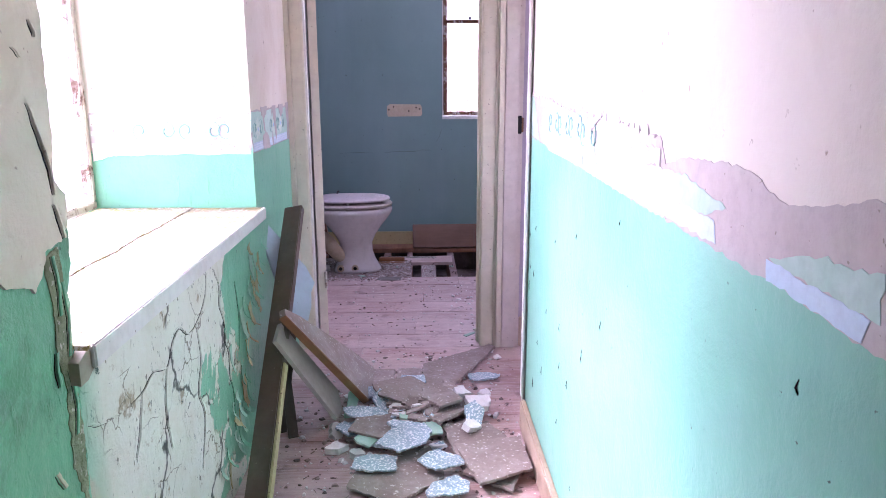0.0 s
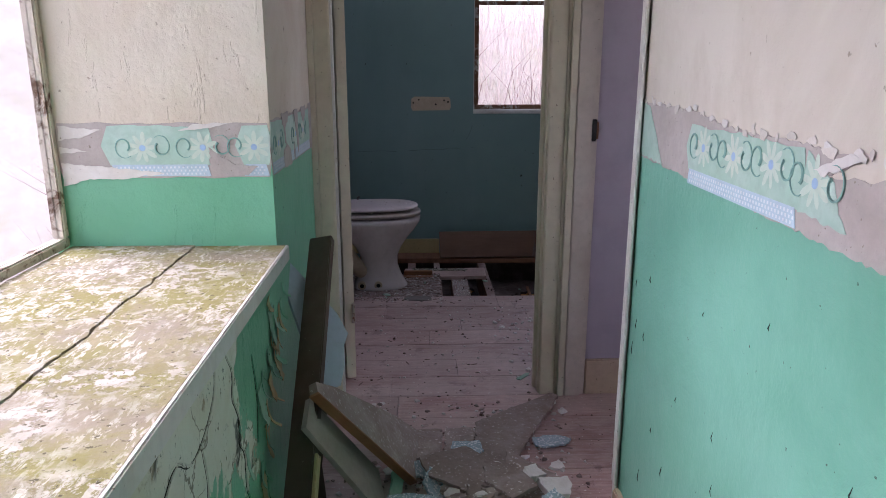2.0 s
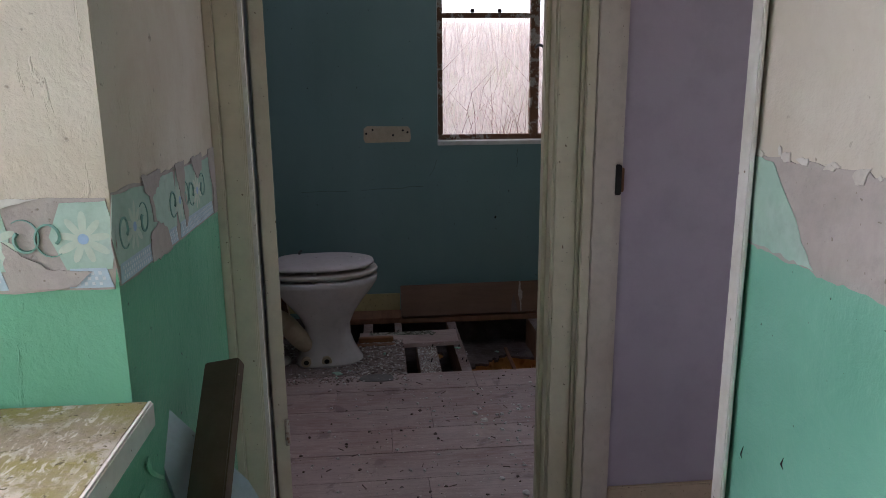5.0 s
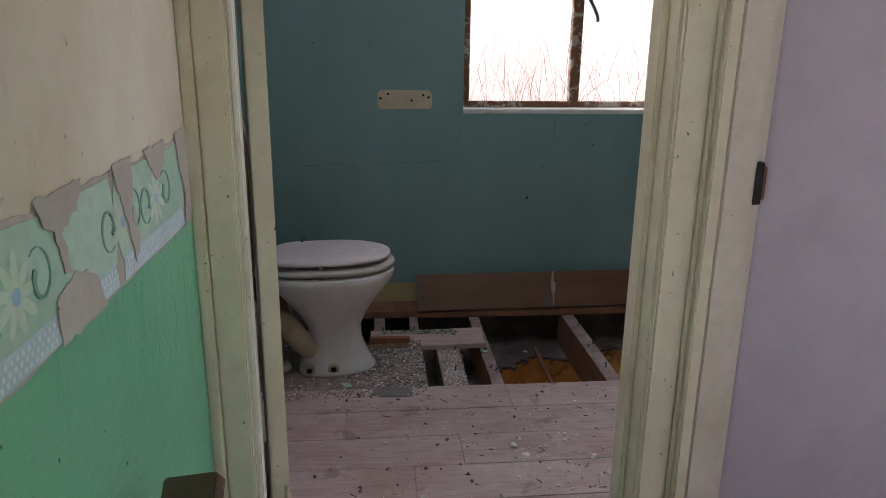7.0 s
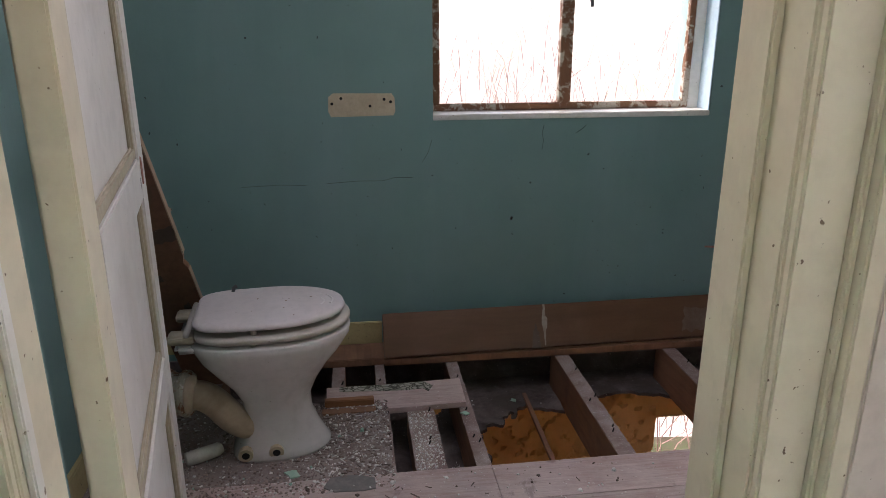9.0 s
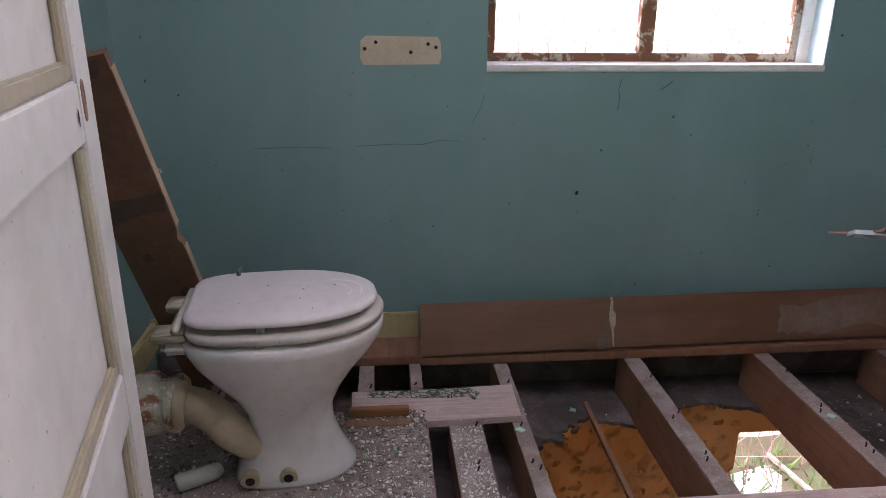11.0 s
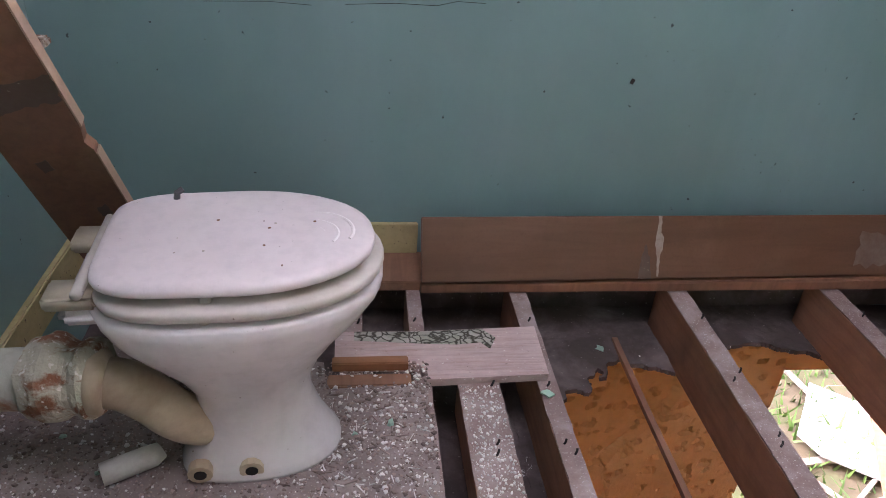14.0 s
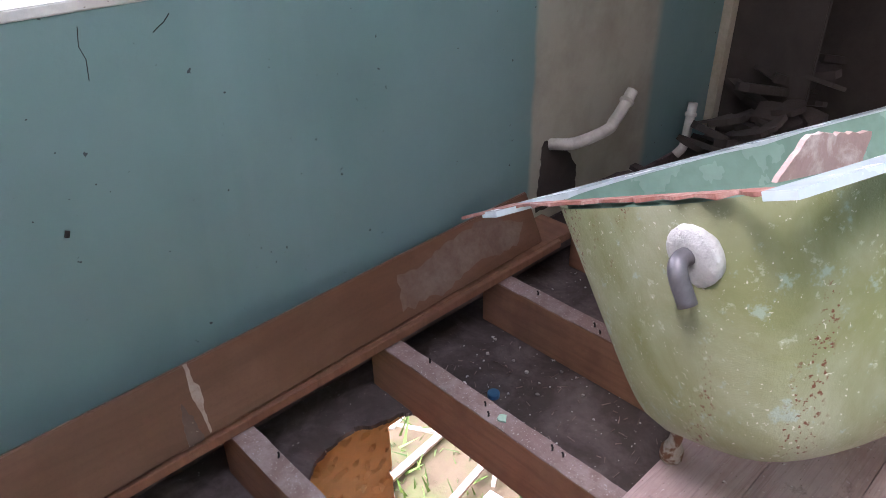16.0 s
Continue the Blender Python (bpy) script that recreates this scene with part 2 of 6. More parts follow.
M_HALL = painted_hall("hall_paint", 1.05, False, 0.28)
# Hall cream and green again, their shaded look on the pier put into colour.
SHADE = ((0.72, 0.69, 0.54), (0.62, 0.55, 0.36), (0.15, 0.50, 0.29), (0.10, 0.41, 0.22))
M_PIER = painted_hall("pier_green", 9.0, False, 0.6, 0.1, 0.55, SHADE)
M_PIERTOP = painted_hall("pier_cream", -9.0, False, 0.35, 0.1, 0.18, SHADE)
M_PEEL = painted_hall("peeling_paint", 1.08, True, 0.6, 0.05, 0.0, ((0.74, 0.68, 0.57), (0.60, 0.51, 0.38), (0.18, 0.51, 0.33), (0.13, 0.43, 0.26)))
M_BATH = bath_paint("bathroom_distemper")
M_MAUVE = surface("mauve_paint", (0.43, 0.37, 0.43), (0.38, 0.33, 0.38), 0.55, 1.5, bump=0.1)
M_CEIL = surface("ceiling_white", (0.70, 0.68, 0.63), (0.5, 0.46, 0.4), 0.9, 2.0)
M_FRAME = surface("frame_cream", (0.67, 0.61, 0.47), (0.57, 0.49, 0.35), 0.45, 3.0, speck=(0.15, 0.10, 0.06), speck_cut=0.72, bump=0.12)
M_POST = surface("post_pale", (0.60, 0.53, 0.46), (0.50, 0.42, 0.34), 0.45, 5.0, speck=(0.15, 0.10, 0.06), speck_cut=0.72, bump=0.12)
M_DOOR = surface("door_white", (0.72, 0.69, 0.66), (0.62, 0.58, 0.53), 0.4, 3.0, speck=(0.3, 0.25, 0.2), speck_cut=0.73, bump=0.08)
M_BEAD = surface("bead_olive", (0.46, 0.40, 0.29), (0.34, 0.28, 0.19), 0.5, 9.0, bump=0.15)
M_SKIRT = surface("skirting_tan", (0.55, 0.42, 0.30), (0.42, 0.31, 0.21), 0.5, 5.0, speck=(0.15, 0.1, 0.07), speck_cut=0.7)
M_WHITE = surface("white_gloss", (0.76, 0.74, 0.70), (0.6, 0.55, 0.47), 0.4, 6.0, speck=(0.2, 0.15, 0.1), speck_cut=0.72, bump=0.12)
M_FLOOR = worn_boards("floor_board", (0.60, 0.46, 0.425), (0.42, 0.27, 0.235), 0.08)
M_HALLFLOOR = worn_boards("hall_board", (0.58, 0.42, 0.38), (0.36, 0.20, 0.165), 0.12)
M_JOIST = surface("joist_timber", (0.30, 0.150, 0.088), (0.17, 0.090, 0.058), 0.75, 5.0, grain=(14, 1.2, 14), bump=0.3)
M_JOISTTOP = surface("joist_dusty", (0.28, 0.195, 0.172), (0.46, 0.38, 0.35), 0.85, 9.0, speck=(0.55, 0.50, 0.47), speck_cut=0.64, bump=0.6, speck_scale=210.0)
M_BROWN = surface("varnished_board", (0.155, 0.078, 0.043), (0.205, 0.108, 0.066), 0.42, 3.0, grain=(1.0, 9, 9), bump=0.12, spec=0.35, grain_mix=0.3)
M_ORANGE_EDGE = surface("raw_edge", (0.36, 0.16, 0.07), (0.25, 0.11, 0.05), 0.6, 8.0, grain=(1.0, 16, 16))
M_LEAN = surface("leaning_timber", (0.27, 0.13, 0.075), (0.15, 0.075, 0.048), 0.6, 3.0, grain=(12, 12, 1.0), bump=0.2)
M_DARKWOOD = surface("dark_painted_wood", (0.10, 0.06, 0.042), (0.15, 0.10, 0.072), 0.45, 5.0, speck=(0.3, 0.26, 0.2), speck_cut=0.72)
M_PORC = surface("porcelain", (0.74, 0.70, 0.69), (0.66, 0.61, 0.58), 0.18, 4.0, speck=(0.35, 0.29, 0.24), speck_cut=0.735, bump=0.02)
M_SEAT = surface("toilet_plastic", (0.72, 0.64, 0.63), (0.66, 0.58, 0.56), 0.38, 5.0, speck=(0.25, 0.18, 0.15), speck_cut=0.74, bump=0.03)
M_SEAT2 = surface("grimy_plastic", (0.56, 0.51, 0.45), (0.42, 0.37, 0.30), 0.45, 8.0, speck=(0.2, 0.15, 0.12), speck_cut=0.72, bump=0.05)
M_TRAP = surface("stained_trap", (0.52, 0.42, 0.29), (0.30, 0.22, 0.14), 0.45, 7.0, bump=0.15)
M_SOIL = surface("soil_pipe_paint", (0.42, 0.42, 0.33), (0.28, 0.13, 0.06), 0.65, 7.0, (0.52, 0.66), bump=0.35)
M_COLLAR = surface("scabbed_collar", (0.44, 0.41, 0.31), (0.22, 0.085, 0.035), 0.8, 16.0, (0.48, 0.56), speck=(0.6, 0.56, 0.48), speck_cut=0.62, bump=0.8)
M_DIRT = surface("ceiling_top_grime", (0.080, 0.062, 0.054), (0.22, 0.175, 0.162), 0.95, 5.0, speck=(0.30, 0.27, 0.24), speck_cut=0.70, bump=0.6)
M_RUBBLE = surface("rubble_floor", (0.25, 0.20, 0.18), (0.42, 0.345, 0.315), 0.95, 7.0, speck=(0.50, 0.46, 0.42), speck_cut=0.64, bump=0.9, speck_scale=190.0)
M_CHIP = islands(surface("plaster_chip", (0.80, 0.78, 0.74), (0.68, 0.64, 0.58), 0.9, 20.0), 0.2)
M_PEELCHIP = surface("peeled_green", (0.16, 0.48, 0.30), (0.30, 0.55, 0.40), 0.5, 14.0, vary=0.2)
M_LIP = surface("lifted_cream", (0.70, 0.66, 0.60), (0.58, 0.53, 0.46), 0.8, 20.0, vary=0.1)
M_GREENCHIP = surface("green_flake", (0.33, 0.55, 0.42), (0.45, 0.6, 0.5), 0.7, 20.0, vary=0.2)
M_BLUECHIP = surface("blue_flake", (0.34, 0.47, 0.52), (0.50, 0.62, 0.66), 0.7, 26.0, speck=(0.80, 0.83, 0.83), speck_cut=0.53, bump=1.0, speck_scale=150.0, bump_scale=150.0)
M_HARD = surface("hardboard", (0.31, 0.24, 0.205), (0.46, 0.39, 0.35), 0.8, 9.0, speck=(0.62, 0.57, 0.52), speck_cut=0.63, bump=1.0, vary=0.15)
M_CRUMB = islands(surface("board_crumb", (0.33, 0.25, 0.22), (0.24, 0.16, 0.13), 0.9, 20.0), 0.4)
M_ORANGE = surface("orange_plaster", (0.74, 0.45, 0.19), (0.60, 0.33, 0.13), 0.85, 3.0, bump=0.5, bump_scale=40.0, depth=0.01)
M_STONE = surface("outer_render", (0.45, 0.43, 0.40), (0.35, 0.33, 0.30), 0.9, 2.0)
M_RUST = surface("rusty_iron", (0.20, 0.09, 0.045), (0.50, 0.44, 0.36), 0.8, 18.0, (0.5, 0.56), bump=0.6)
M_FLAKY = surface("flaky_frame", (0.62, 0.56, 0.46), (0.16, 0.09, 0.05), 0.7, 14.0, (0.52, 0.60), bump=0.6)
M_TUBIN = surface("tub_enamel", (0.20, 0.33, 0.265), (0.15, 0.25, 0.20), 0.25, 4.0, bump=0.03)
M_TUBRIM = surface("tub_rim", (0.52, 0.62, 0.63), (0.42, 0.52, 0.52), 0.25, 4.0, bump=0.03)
def tub_paint(name):
    """The bath's painted iron underside: olive paint over pale, bluish spots and lines of rust pits."""
    m, t, b = nodes_of(name)
    col = blend(t, step(t, tex(t, 5.0, 5.0, 0.6, 0.5), 0.38, 0.68), (0.22, 0.245, 0.105), (0.34, 0.365, 0.235))
    col = blend(t, calc(t, "MULTIPLY", step(t, tex(t, 14.0, 6.0, 0.7), 0.60, 0.66), 0.45), col, (0.38, 0.52, 0.50))
    col = blend(t, step(t, tex(t, 120.0, 3.0), 0.66, 0.70), col, (0.60, 0.60, 0.48))
    pits = calc(t, "MULTIPLY", step(t, tex(t, 130.0, 4.0, 0.6), 0.57, 0.62), step(t, tex(t, 9.0, 3.0, 0.5, 0.3, None, (1, 1, 0.15)), 0.54, 0.60))
    col = blend(t, pits, col, (0.16, 0.055, 0.02))
    col = blend(t, step(t, tex(t, 11.0, 7.0, 0.75), 0.70, 0.73), col, (0.20, 0.06, 0.03))
    col = blend(t, calc(t, "MULTIPLY", step(t, tex(t, 34.0, 6.0, 0.7), 0.61, 0.65), 0.35), col, (0.58, 0.62, 0.50))
    t.links.new(col, b.inputs["Base Color"])
    b.inputs["Roughness"].default_value = 0.5
    relief(t, b, tex(t, 38.0, 6.0, 0.7), 0.5, 0.006)
    return m


def crazed(name):
    """Old paint split into scales, with the dark wood between them."""
    m, t, b = nodes_of(name)
    col = blend(t, step(t, tex(t, 18.0, 5.0, 0.6), 0.4, 0.65), (0.36, 0.36, 0.28), (0.50, 0.48, 0.41))
    gap = cracks(t, 38.0, 0.14, 0.20)
    t.links.new(blend(t, gap, col, (0.07, 0.065, 0.045)), b.inputs["Base Color"])
    b.inputs["Roughness"].default_value = 0.75
    relief(t, b, calc(t, "SUBTRACT", 1.0, gap), 0.6, 0.004)
    return m


M_TUBOUT = tub_paint("tub_iron_paint")
M_BREAK = surface("broken_edge", (0.28, 0.12, 0.09), (0.5, 0.35, 0.3), 0.7, 25.0, bump=0.5)
M_GREYMETAL = surface("grey_metal", (0.11, 0.11, 0.115), (0.20, 0.195, 0.20), 0.45, 12.0, metal=0.4)
M_PUTTY = surface("grey_putty", (0.52, 0.53, 0.50), (0.36, 0.38, 0.36), 0.85, 30.0, bump=0.9, depth=0.008)
M_PLASTIC = surface("white_pipe", (0.58, 0.55, 0.49), (0.36, 0.31, 0.26), 0.45, 9.0)
# Shade of the bathroom's end put into colour; also broken plaster round a pipe.
M_GLOOM_DARK = surface("gloom_dark_plaster", (0.055, 0.042, 0.034), (0.030, 0.024, 0.020), 0.9, 4.0, bump=0.6)
M_DRIP = surface("pale_drip", (0.40, 0.33, 0.27), (0.24, 0.16, 0.12), 0.8, 40.0)
M_PATCH = surface("bare_filler", (0.60, 0.50, 0.36), (0.48, 0.38, 0.26), 0.85, 14.0, bump=0.4)
M_YELLOW = surface("yellow_skirting", (0.48, 0.40, 0.20), (0.36, 0.29, 0.14), 0.6, 9.0, speck=(0.15, 0.1, 0.05), speck_cut=0.68)
M_BLACK = surface("black_hole", (0.015, 0.013, 0.012), (0.03, 0.025, 0.02), 0.9, 9.0)
M_SILL = mossy("mossy_sill")
M_BACKING = surface("torn_backing", (0.52, 0.47, 0.44), (0.42, 0.37, 0.33), 0.9, 7.0, speck=(0.3, 0.26, 0.22), speck_cut=0.7, bump=0.4)
M_BORDER = surface("border_paper", (0.40, 0.60, 0.50), (0.54, 0.69, 0.62), 0.75, 7.0, bump=0.2)
M_PETAL = surface("border_petal", (0.58, 0.70, 0.60), (0.68, 0.73, 0.62), 0.75, 9.0, bump=0.1)
M_EYE = surface("border_eye", (0.36, 0.55, 0.74), (0.44, 0.62, 0.76), 0.75, 9.0, bump=0.1)
M_SCROLL = surface("border_scroll", (0.22, 0.44, 0.38), (0.28, 0.50, 0.44), 0.75, 9.0, bump=0.1)
M_CHECK = surface("border_check", (0.50, 0.64, 0.72), (0.58, 0.70, 0.76), 0.75, 9.0, bump=0.1)
M_CHECKLT = surface("border_check_light", (0.74, 0.80, 0.83), (0.7, 0.76, 0.8), 0.75, 9.0, bump=0.1)
M_SCRAPW = surface("weathered_scrap", (0.24, 0.21, 0.185), (0.14, 0.11, 0.09), 0.85, 8.0, bump=0.5)
M_SCRAPS = surface("scrap_sheet", (0.34, 0.34, 0.35), (0.24, 0.24, 0.25), 0.5, 5.0, bump=0.3)
M_SOIL2 = surface("garden_soil", (0.075, 0.06, 0.035), (0.05, 0.075, 0.02), 0.95, 4.0, bump=1.0, bump_scale=20.0)
M_LEAF = surface("weed_leaf", (0.055, 0.12, 0.02), (0.09, 0.16, 0.035), 0.6, 5.0)
# Reed colour is lightened to carry the glare of the view outside.
M_REED = surface("dry_reed", (0.70, 0.62, 0.57), (0.56, 0.46, 0.42), 0.8, 3.0)
M_BRAMBLE = surface("bramble_stem", (0.20, 0.12, 0.10), (0.32, 0.21, 0.18), 0.8, 3.0)
# Bank grass is paled for the same glare and throws light indoors.
M_GROUND = surface("rough_grass", (0.60, 0.55, 0.48), (0.44, 0.42, 0.30), 0.95, 1.2, bump=0.8, bump_scale=8.0)
M_GLASS, _t, _b = nodes_of("window_glass")
_b.inputs["Transmission Weight"].default_value = 1.0
_b.inputs["Roughness"].default_value = 0.02
_b.inputs["IOR"].default_value = 1.1
_b.inputs["Base Color"].default_value = (0.95, 0.97, 0.97, 1)


# ---- building helpers ----
def box(bm, lo, hi, m=None):
    vs = [bm.verts.new((x, y, z)) for z in (lo[2], hi[2]) for y in (lo[1], hi[1]) for x in (lo[0], hi[0])]
    for f in ((0, 2, 3, 1), (4, 5, 7, 6), (0, 1, 5, 4), (2, 6, 7, 3), (0, 4, 6, 2), (1, 3, 7, 5)):
        bm.faces.new([vs[k] for k in f])
    if m is not None:
        bmesh.ops.transform(bm, matrix=m, verts=vs)
    return vs


def block(lo, hi, bevel=0.0):
    bm = bmesh.new()
    box(bm, lo, hi)
    if bevel:
        bmesh.ops.bevel(bm, geom=bm.edges[:], offset=bevel, segments=2, affect="EDGES")
    return bm


def boxes(*pairs):
    bm = bmesh.new()
    for lo, hi in pairs:
        box(bm, lo, hi)
    return bm


def mesh_of(name, bm, mat, smooth=False):
    bmesh.ops.recalc_face_normals(bm, faces=bm.faces[:])
    me = bpy.data.meshes.new(name)
    bm.to_mesh(me)
    bm.free()
    me.materials.append(mat)
    if smooth:
        me.shade_smooth()
    return me


def part(name, bm, mat, parent=None, label="", smooth=False):
    ob = new(name, mesh_of(name, bm, mat, smooth))
    if parent is not None:
        ob.parent = parent
        ob.matrix_parent_inverse = Matrix()
    if label:
        ob["label"] = label
    return ob


def thing(name, label, category, m=None, group="", kind=""):
    ob = new(name)
    ob.empty_display_size = 0.05
    ob.matrix_basis = m or Matrix()
    return tagged(ob, label, category, group, kind)


def setting(name, bm, mat, label, category):
    return tagged(part(name, bm, mat), label, category, kind="structure")


def tube(points, radius, sides=12, caps=True):
    """A round bar along points; radius may be one number or one per point."""
    bm = bmesh.new()
    pts = [Vector(p) for p in points]
    rs = radius if isinstance(radius, (list, tuple)) else [radius] * len(pts)
    rings = []
    side = None
    for i, p in enumerate(pts):
        d = (pts[min(i + 1, len(pts) - 1)] - pts[max(i - 1, 0)]).normalized()
        if side is None:
            side = d.orthogonal().normalized()
        side = (side - d * side.dot(d)).normalized()
        up = d.cross(side)
        rings.append([bm.verts.new(p + (side * math.cos(a) + up * math.sin(a)) * rs[i]) for a in (2 * math.pi * k / sides for k in range(sides))])
    for a, b in zip(rings, rings[1:]):
        for k in range(sides):
            bm.faces.new((a[k], a[(k + 1) % sides], b[(k + 1) % sides], b[k]))
    if caps:
        bm.faces.new(rings[0][::-1])
        bm.faces.new(rings[-1])
    return bm


def bend(points, n=8):
    """A smooth curve through control points."""
    P = [Vector(p) for p in points]
    P = [2 * P[0] - P[1]] + P + [2 * P[-1] - P[-2]]
    out = []
    for i in range(1, len(P) - 2):
        for k in range(n):
            u = k / n
            out.append(0.5 * ((2 * P[i]) + (P[i + 1] - P[i - 1]) * u + (2 * P[i - 1] - 5 * P[i] + 4 * P[i + 1] - P[i + 2]) * u * u + (3 * P[i] - P[i - 1] - 3 * P[i + 1] + P[i + 2]) * u ** 3))
    return out + [P[-2]]


def slab(outline, thick, uneven=0.0):
    """A flat piece with the given outline (x, y) and thickness, its lower face at z 0."""
    bm = bmesh.new()
    lo = [bm.verts.new((x, y, 0)) for x, y in outline]
    hi = [bm.verts.new((x + uneven * random.uniform(-1, 1), y + uneven * random.uniform(-1, 1), thick)) for x, y in outline]
    n = len(outline)
    bm.faces.new(lo[::-1])
    bm.faces.new(hi)
    for k in range(n):
        bm.faces.new((lo[k], lo[(k + 1) % n], hi[(k + 1) % n], hi[k]))
    return bm


def ragged(points, step_len=0.012, amp=0.006, seed=0.0):
    """Breaks straight edges into a torn outline."""
    out = []
    n = len(points)
    for k in range(n):
        (x0, y0), (x1, y1) = points[k], points[(k + 1) % n]
        L = math.hypot(x1 - x0, y1 - y0)
        m = max(1, int(L / step_len))
        for j in range(m):
            u = j / m
            x, y = x0 + (x1 - x0) * u, y0 + (y1 - y0) * u
            d = amp * (noise.noise((x * 60, y * 60, seed)) + 0.6 * noise.noise((x * 160, y * 160, seed)))
            out.append((x - d * (y1 - y0) / L, y + d * (x1 - x0) / L))
    return out


def shard(w, h, n=9, rough=0.16):
    """The outline of a broken flat piece about w by h."""
    out = []
    for k in range(n):
        a = 2 * math.pi * (k + random.uniform(-0.3, 0.3)) / n
        c, s = math.cos(a), math.sin(a)
        r = 1.0 / max(abs(c), abs(s)) * random.uniform(1 - 2 * rough, 1)
        out.append((0.5 * w * c * r, 0.5 * h * s * r))
    return out


def plane_pose(a, b, c):
    """The pose whose x axis runs from a to b and whose y axis leans from a towards c."""
    a, b, c = Vector(a), Vector(b), Vector(c)
    x = (b - a).normalized()
    z = x.cross(c - a).normalized()
    y = z.cross(x)
    return Matrix((( x.x, y.x, z.x, a.x), (x.y, y.y, z.y, a.y), (x.z, y.z, z.z, a.z), (0, 0, 0, 1)))

# ---- the building's shell ----
HL, HR = -0.53, 0.40            # the hall's two wall faces
DOOR_Y = 3.45                   # hall face of the bathroom's door wall
FAR_Y = 5.60                    # the bathroom's far wall
BL, BR = -0.95, 3.75            # the bathroom's side walls
TOP = 2.38
LOW = -2.62                     # ground outside and floor of the room below

# hall, left: a thick outer wall with a deep window recess
setting("wall_west_pier", boxes(((-1.10, -1.60, -0.2), (HL, 1.42, TOP))), M_PIER, "thick hall wall, cream and green paint cracking off", "wall")
PIER_EDGE = 1.42
setting("wall_west", boxes(((-1.10, 1.42, -0.2), (HL, 2.746, 0.745)), ((-1.10, 1.42, 2.06), (HL, 2.746, TOP))), M_PEEL, "hall wall below the window, green paint flaking to pale plaster", "wall")
setting("wall_west_end", boxes(((-1.10, 2.746, -0.2), (HL, DOOR_Y, TOP))), M_PEEL, "hall wall and window reveal in cream and green paint", "wall")
# hall, right: a thin partition with a doorway into a mauve room
setting("wall_east", boxes(((HR, -1.60, 0), (0.49, 2.66, TOP)), ((HR, 2.66, 2.03), (0.49, DOOR_Y, TOP))), M_HALL, "smooth hall partition, cream over glossy green", "wall")
setting("wall_south", boxes(((-1.10, -1.75, 0), (2.9, -1.60, TOP))), M_HALL, "plain wall closing the hall", "wall")
# the mauve room
setting("wall_mauve", boxes(((0.486, DOOR_Y, 0), (2.9, 3.50, TOP))), M_MAUVE, "plain mauve painted wall", "wall")
# The gap in this unseen wall is added to brighten the hall's end.
setting("wall_mauve_side", boxes(((2.9, -1.60, 0), (3.0, 0.4, TOP)), ((2.9, 2.7, 0), (3.0, 3.50, TOP)), ((2.9, 0.4, 0), (3.0, 2.7, 0.7)), ((2.9, 0.4, 2.1), (3.0, 2.7, TOP))), M_MAUVE, "mauve side wall with an unseen opening added for daylight", "wall")
# the bathroom
setting("wall_door", boxes(((-1.10, 3.50, 0), (-0.465, 3.57, TOP)), ((0.34, 3.50, 0), (BR, 3.57, TOP)), ((-0.465, DOOR_Y, 2.03), (0.34, 3.57, TOP)), ((HL, DOOR_Y, 0), (-0.465, 3.50, TOP)), ((0.34, DOOR_Y, 0), (0.486, 3.50, TOP))), M_BATH, "partition wall holding the bathroom door frame", "wall")
setting("wall_bath_west", boxes(((-1.30, 3.57, -0.2), (BL, 5.95, TOP))), M_BATH, "blue-green bathroom side wall", "wall")
setting("wall_bath_east", boxes(((BR, 3.57, -0.2), (BR + 0.15, 5.95, TOP))), M_GLOOM_DARK, "end wall of the bathroom, its shade put into the colour", "wall")
WX0, WX1, WZ0, WZ1 = 0.205, 1.355, 0.965, 1.98
setting("wall_north", boxes(((BL, FAR_Y, -0.25), (WX0, 5.95, TOP)), ((WX1, FAR_Y, -0.25), (BR, 5.95, TOP)), ((WX0, FAR_Y, -0.25), (WX1, 5.95, WZ0 - 0.02)), ((WX0, FAR_Y, WZ1), (WX1, 5.95, TOP))), M_BATH, "blue-green distempered wall with a metal window", "wall")
SKY = (-0.60, 1.05, 3.62, 4.85)  # unseen ceiling opening, added to light the bathroom
setting("ceiling", boxes(((-1.30, -1.75, TOP), (BR + 0.15, SKY[2], TOP + 0.1)), ((-1.30, SKY[3], TOP), (BR + 0.15, 5.95, TOP + 0.1)), ((-1.30, SKY[2], TOP), (SKY[0], SKY[3], TOP + 0.1)), ((SKY[1], SKY[2], TOP), (BR + 0.15, SKY[3], TOP + 0.1))), M_CEIL, "stained white plaster ceiling", "ceiling")
# Unseen sides round the opening, added to send its light to the floor.
setting("light_shaft", boxes(((SKY[0] - 0.03, SKY[2] - 0.03, TOP + 0.1), (SKY[0], SKY[3] + 0.03, TOP + 0.55)), ((SKY[1], SKY[2] - 0.03, TOP + 0.1), (SKY[1] + 0.03, SKY[3] + 0.03, TOP + 0.55)), ((SKY[0], SKY[2] - 0.03, TOP + 0.1), (SKY[1], SKY[2], TOP + 0.55)), ((SKY[0], SKY[3], TOP + 0.1), (SKY[1], SKY[3] + 0.03, TOP + 0.55))), M_CEIL, "sides of an added shaft that steers roof light down", "trim")
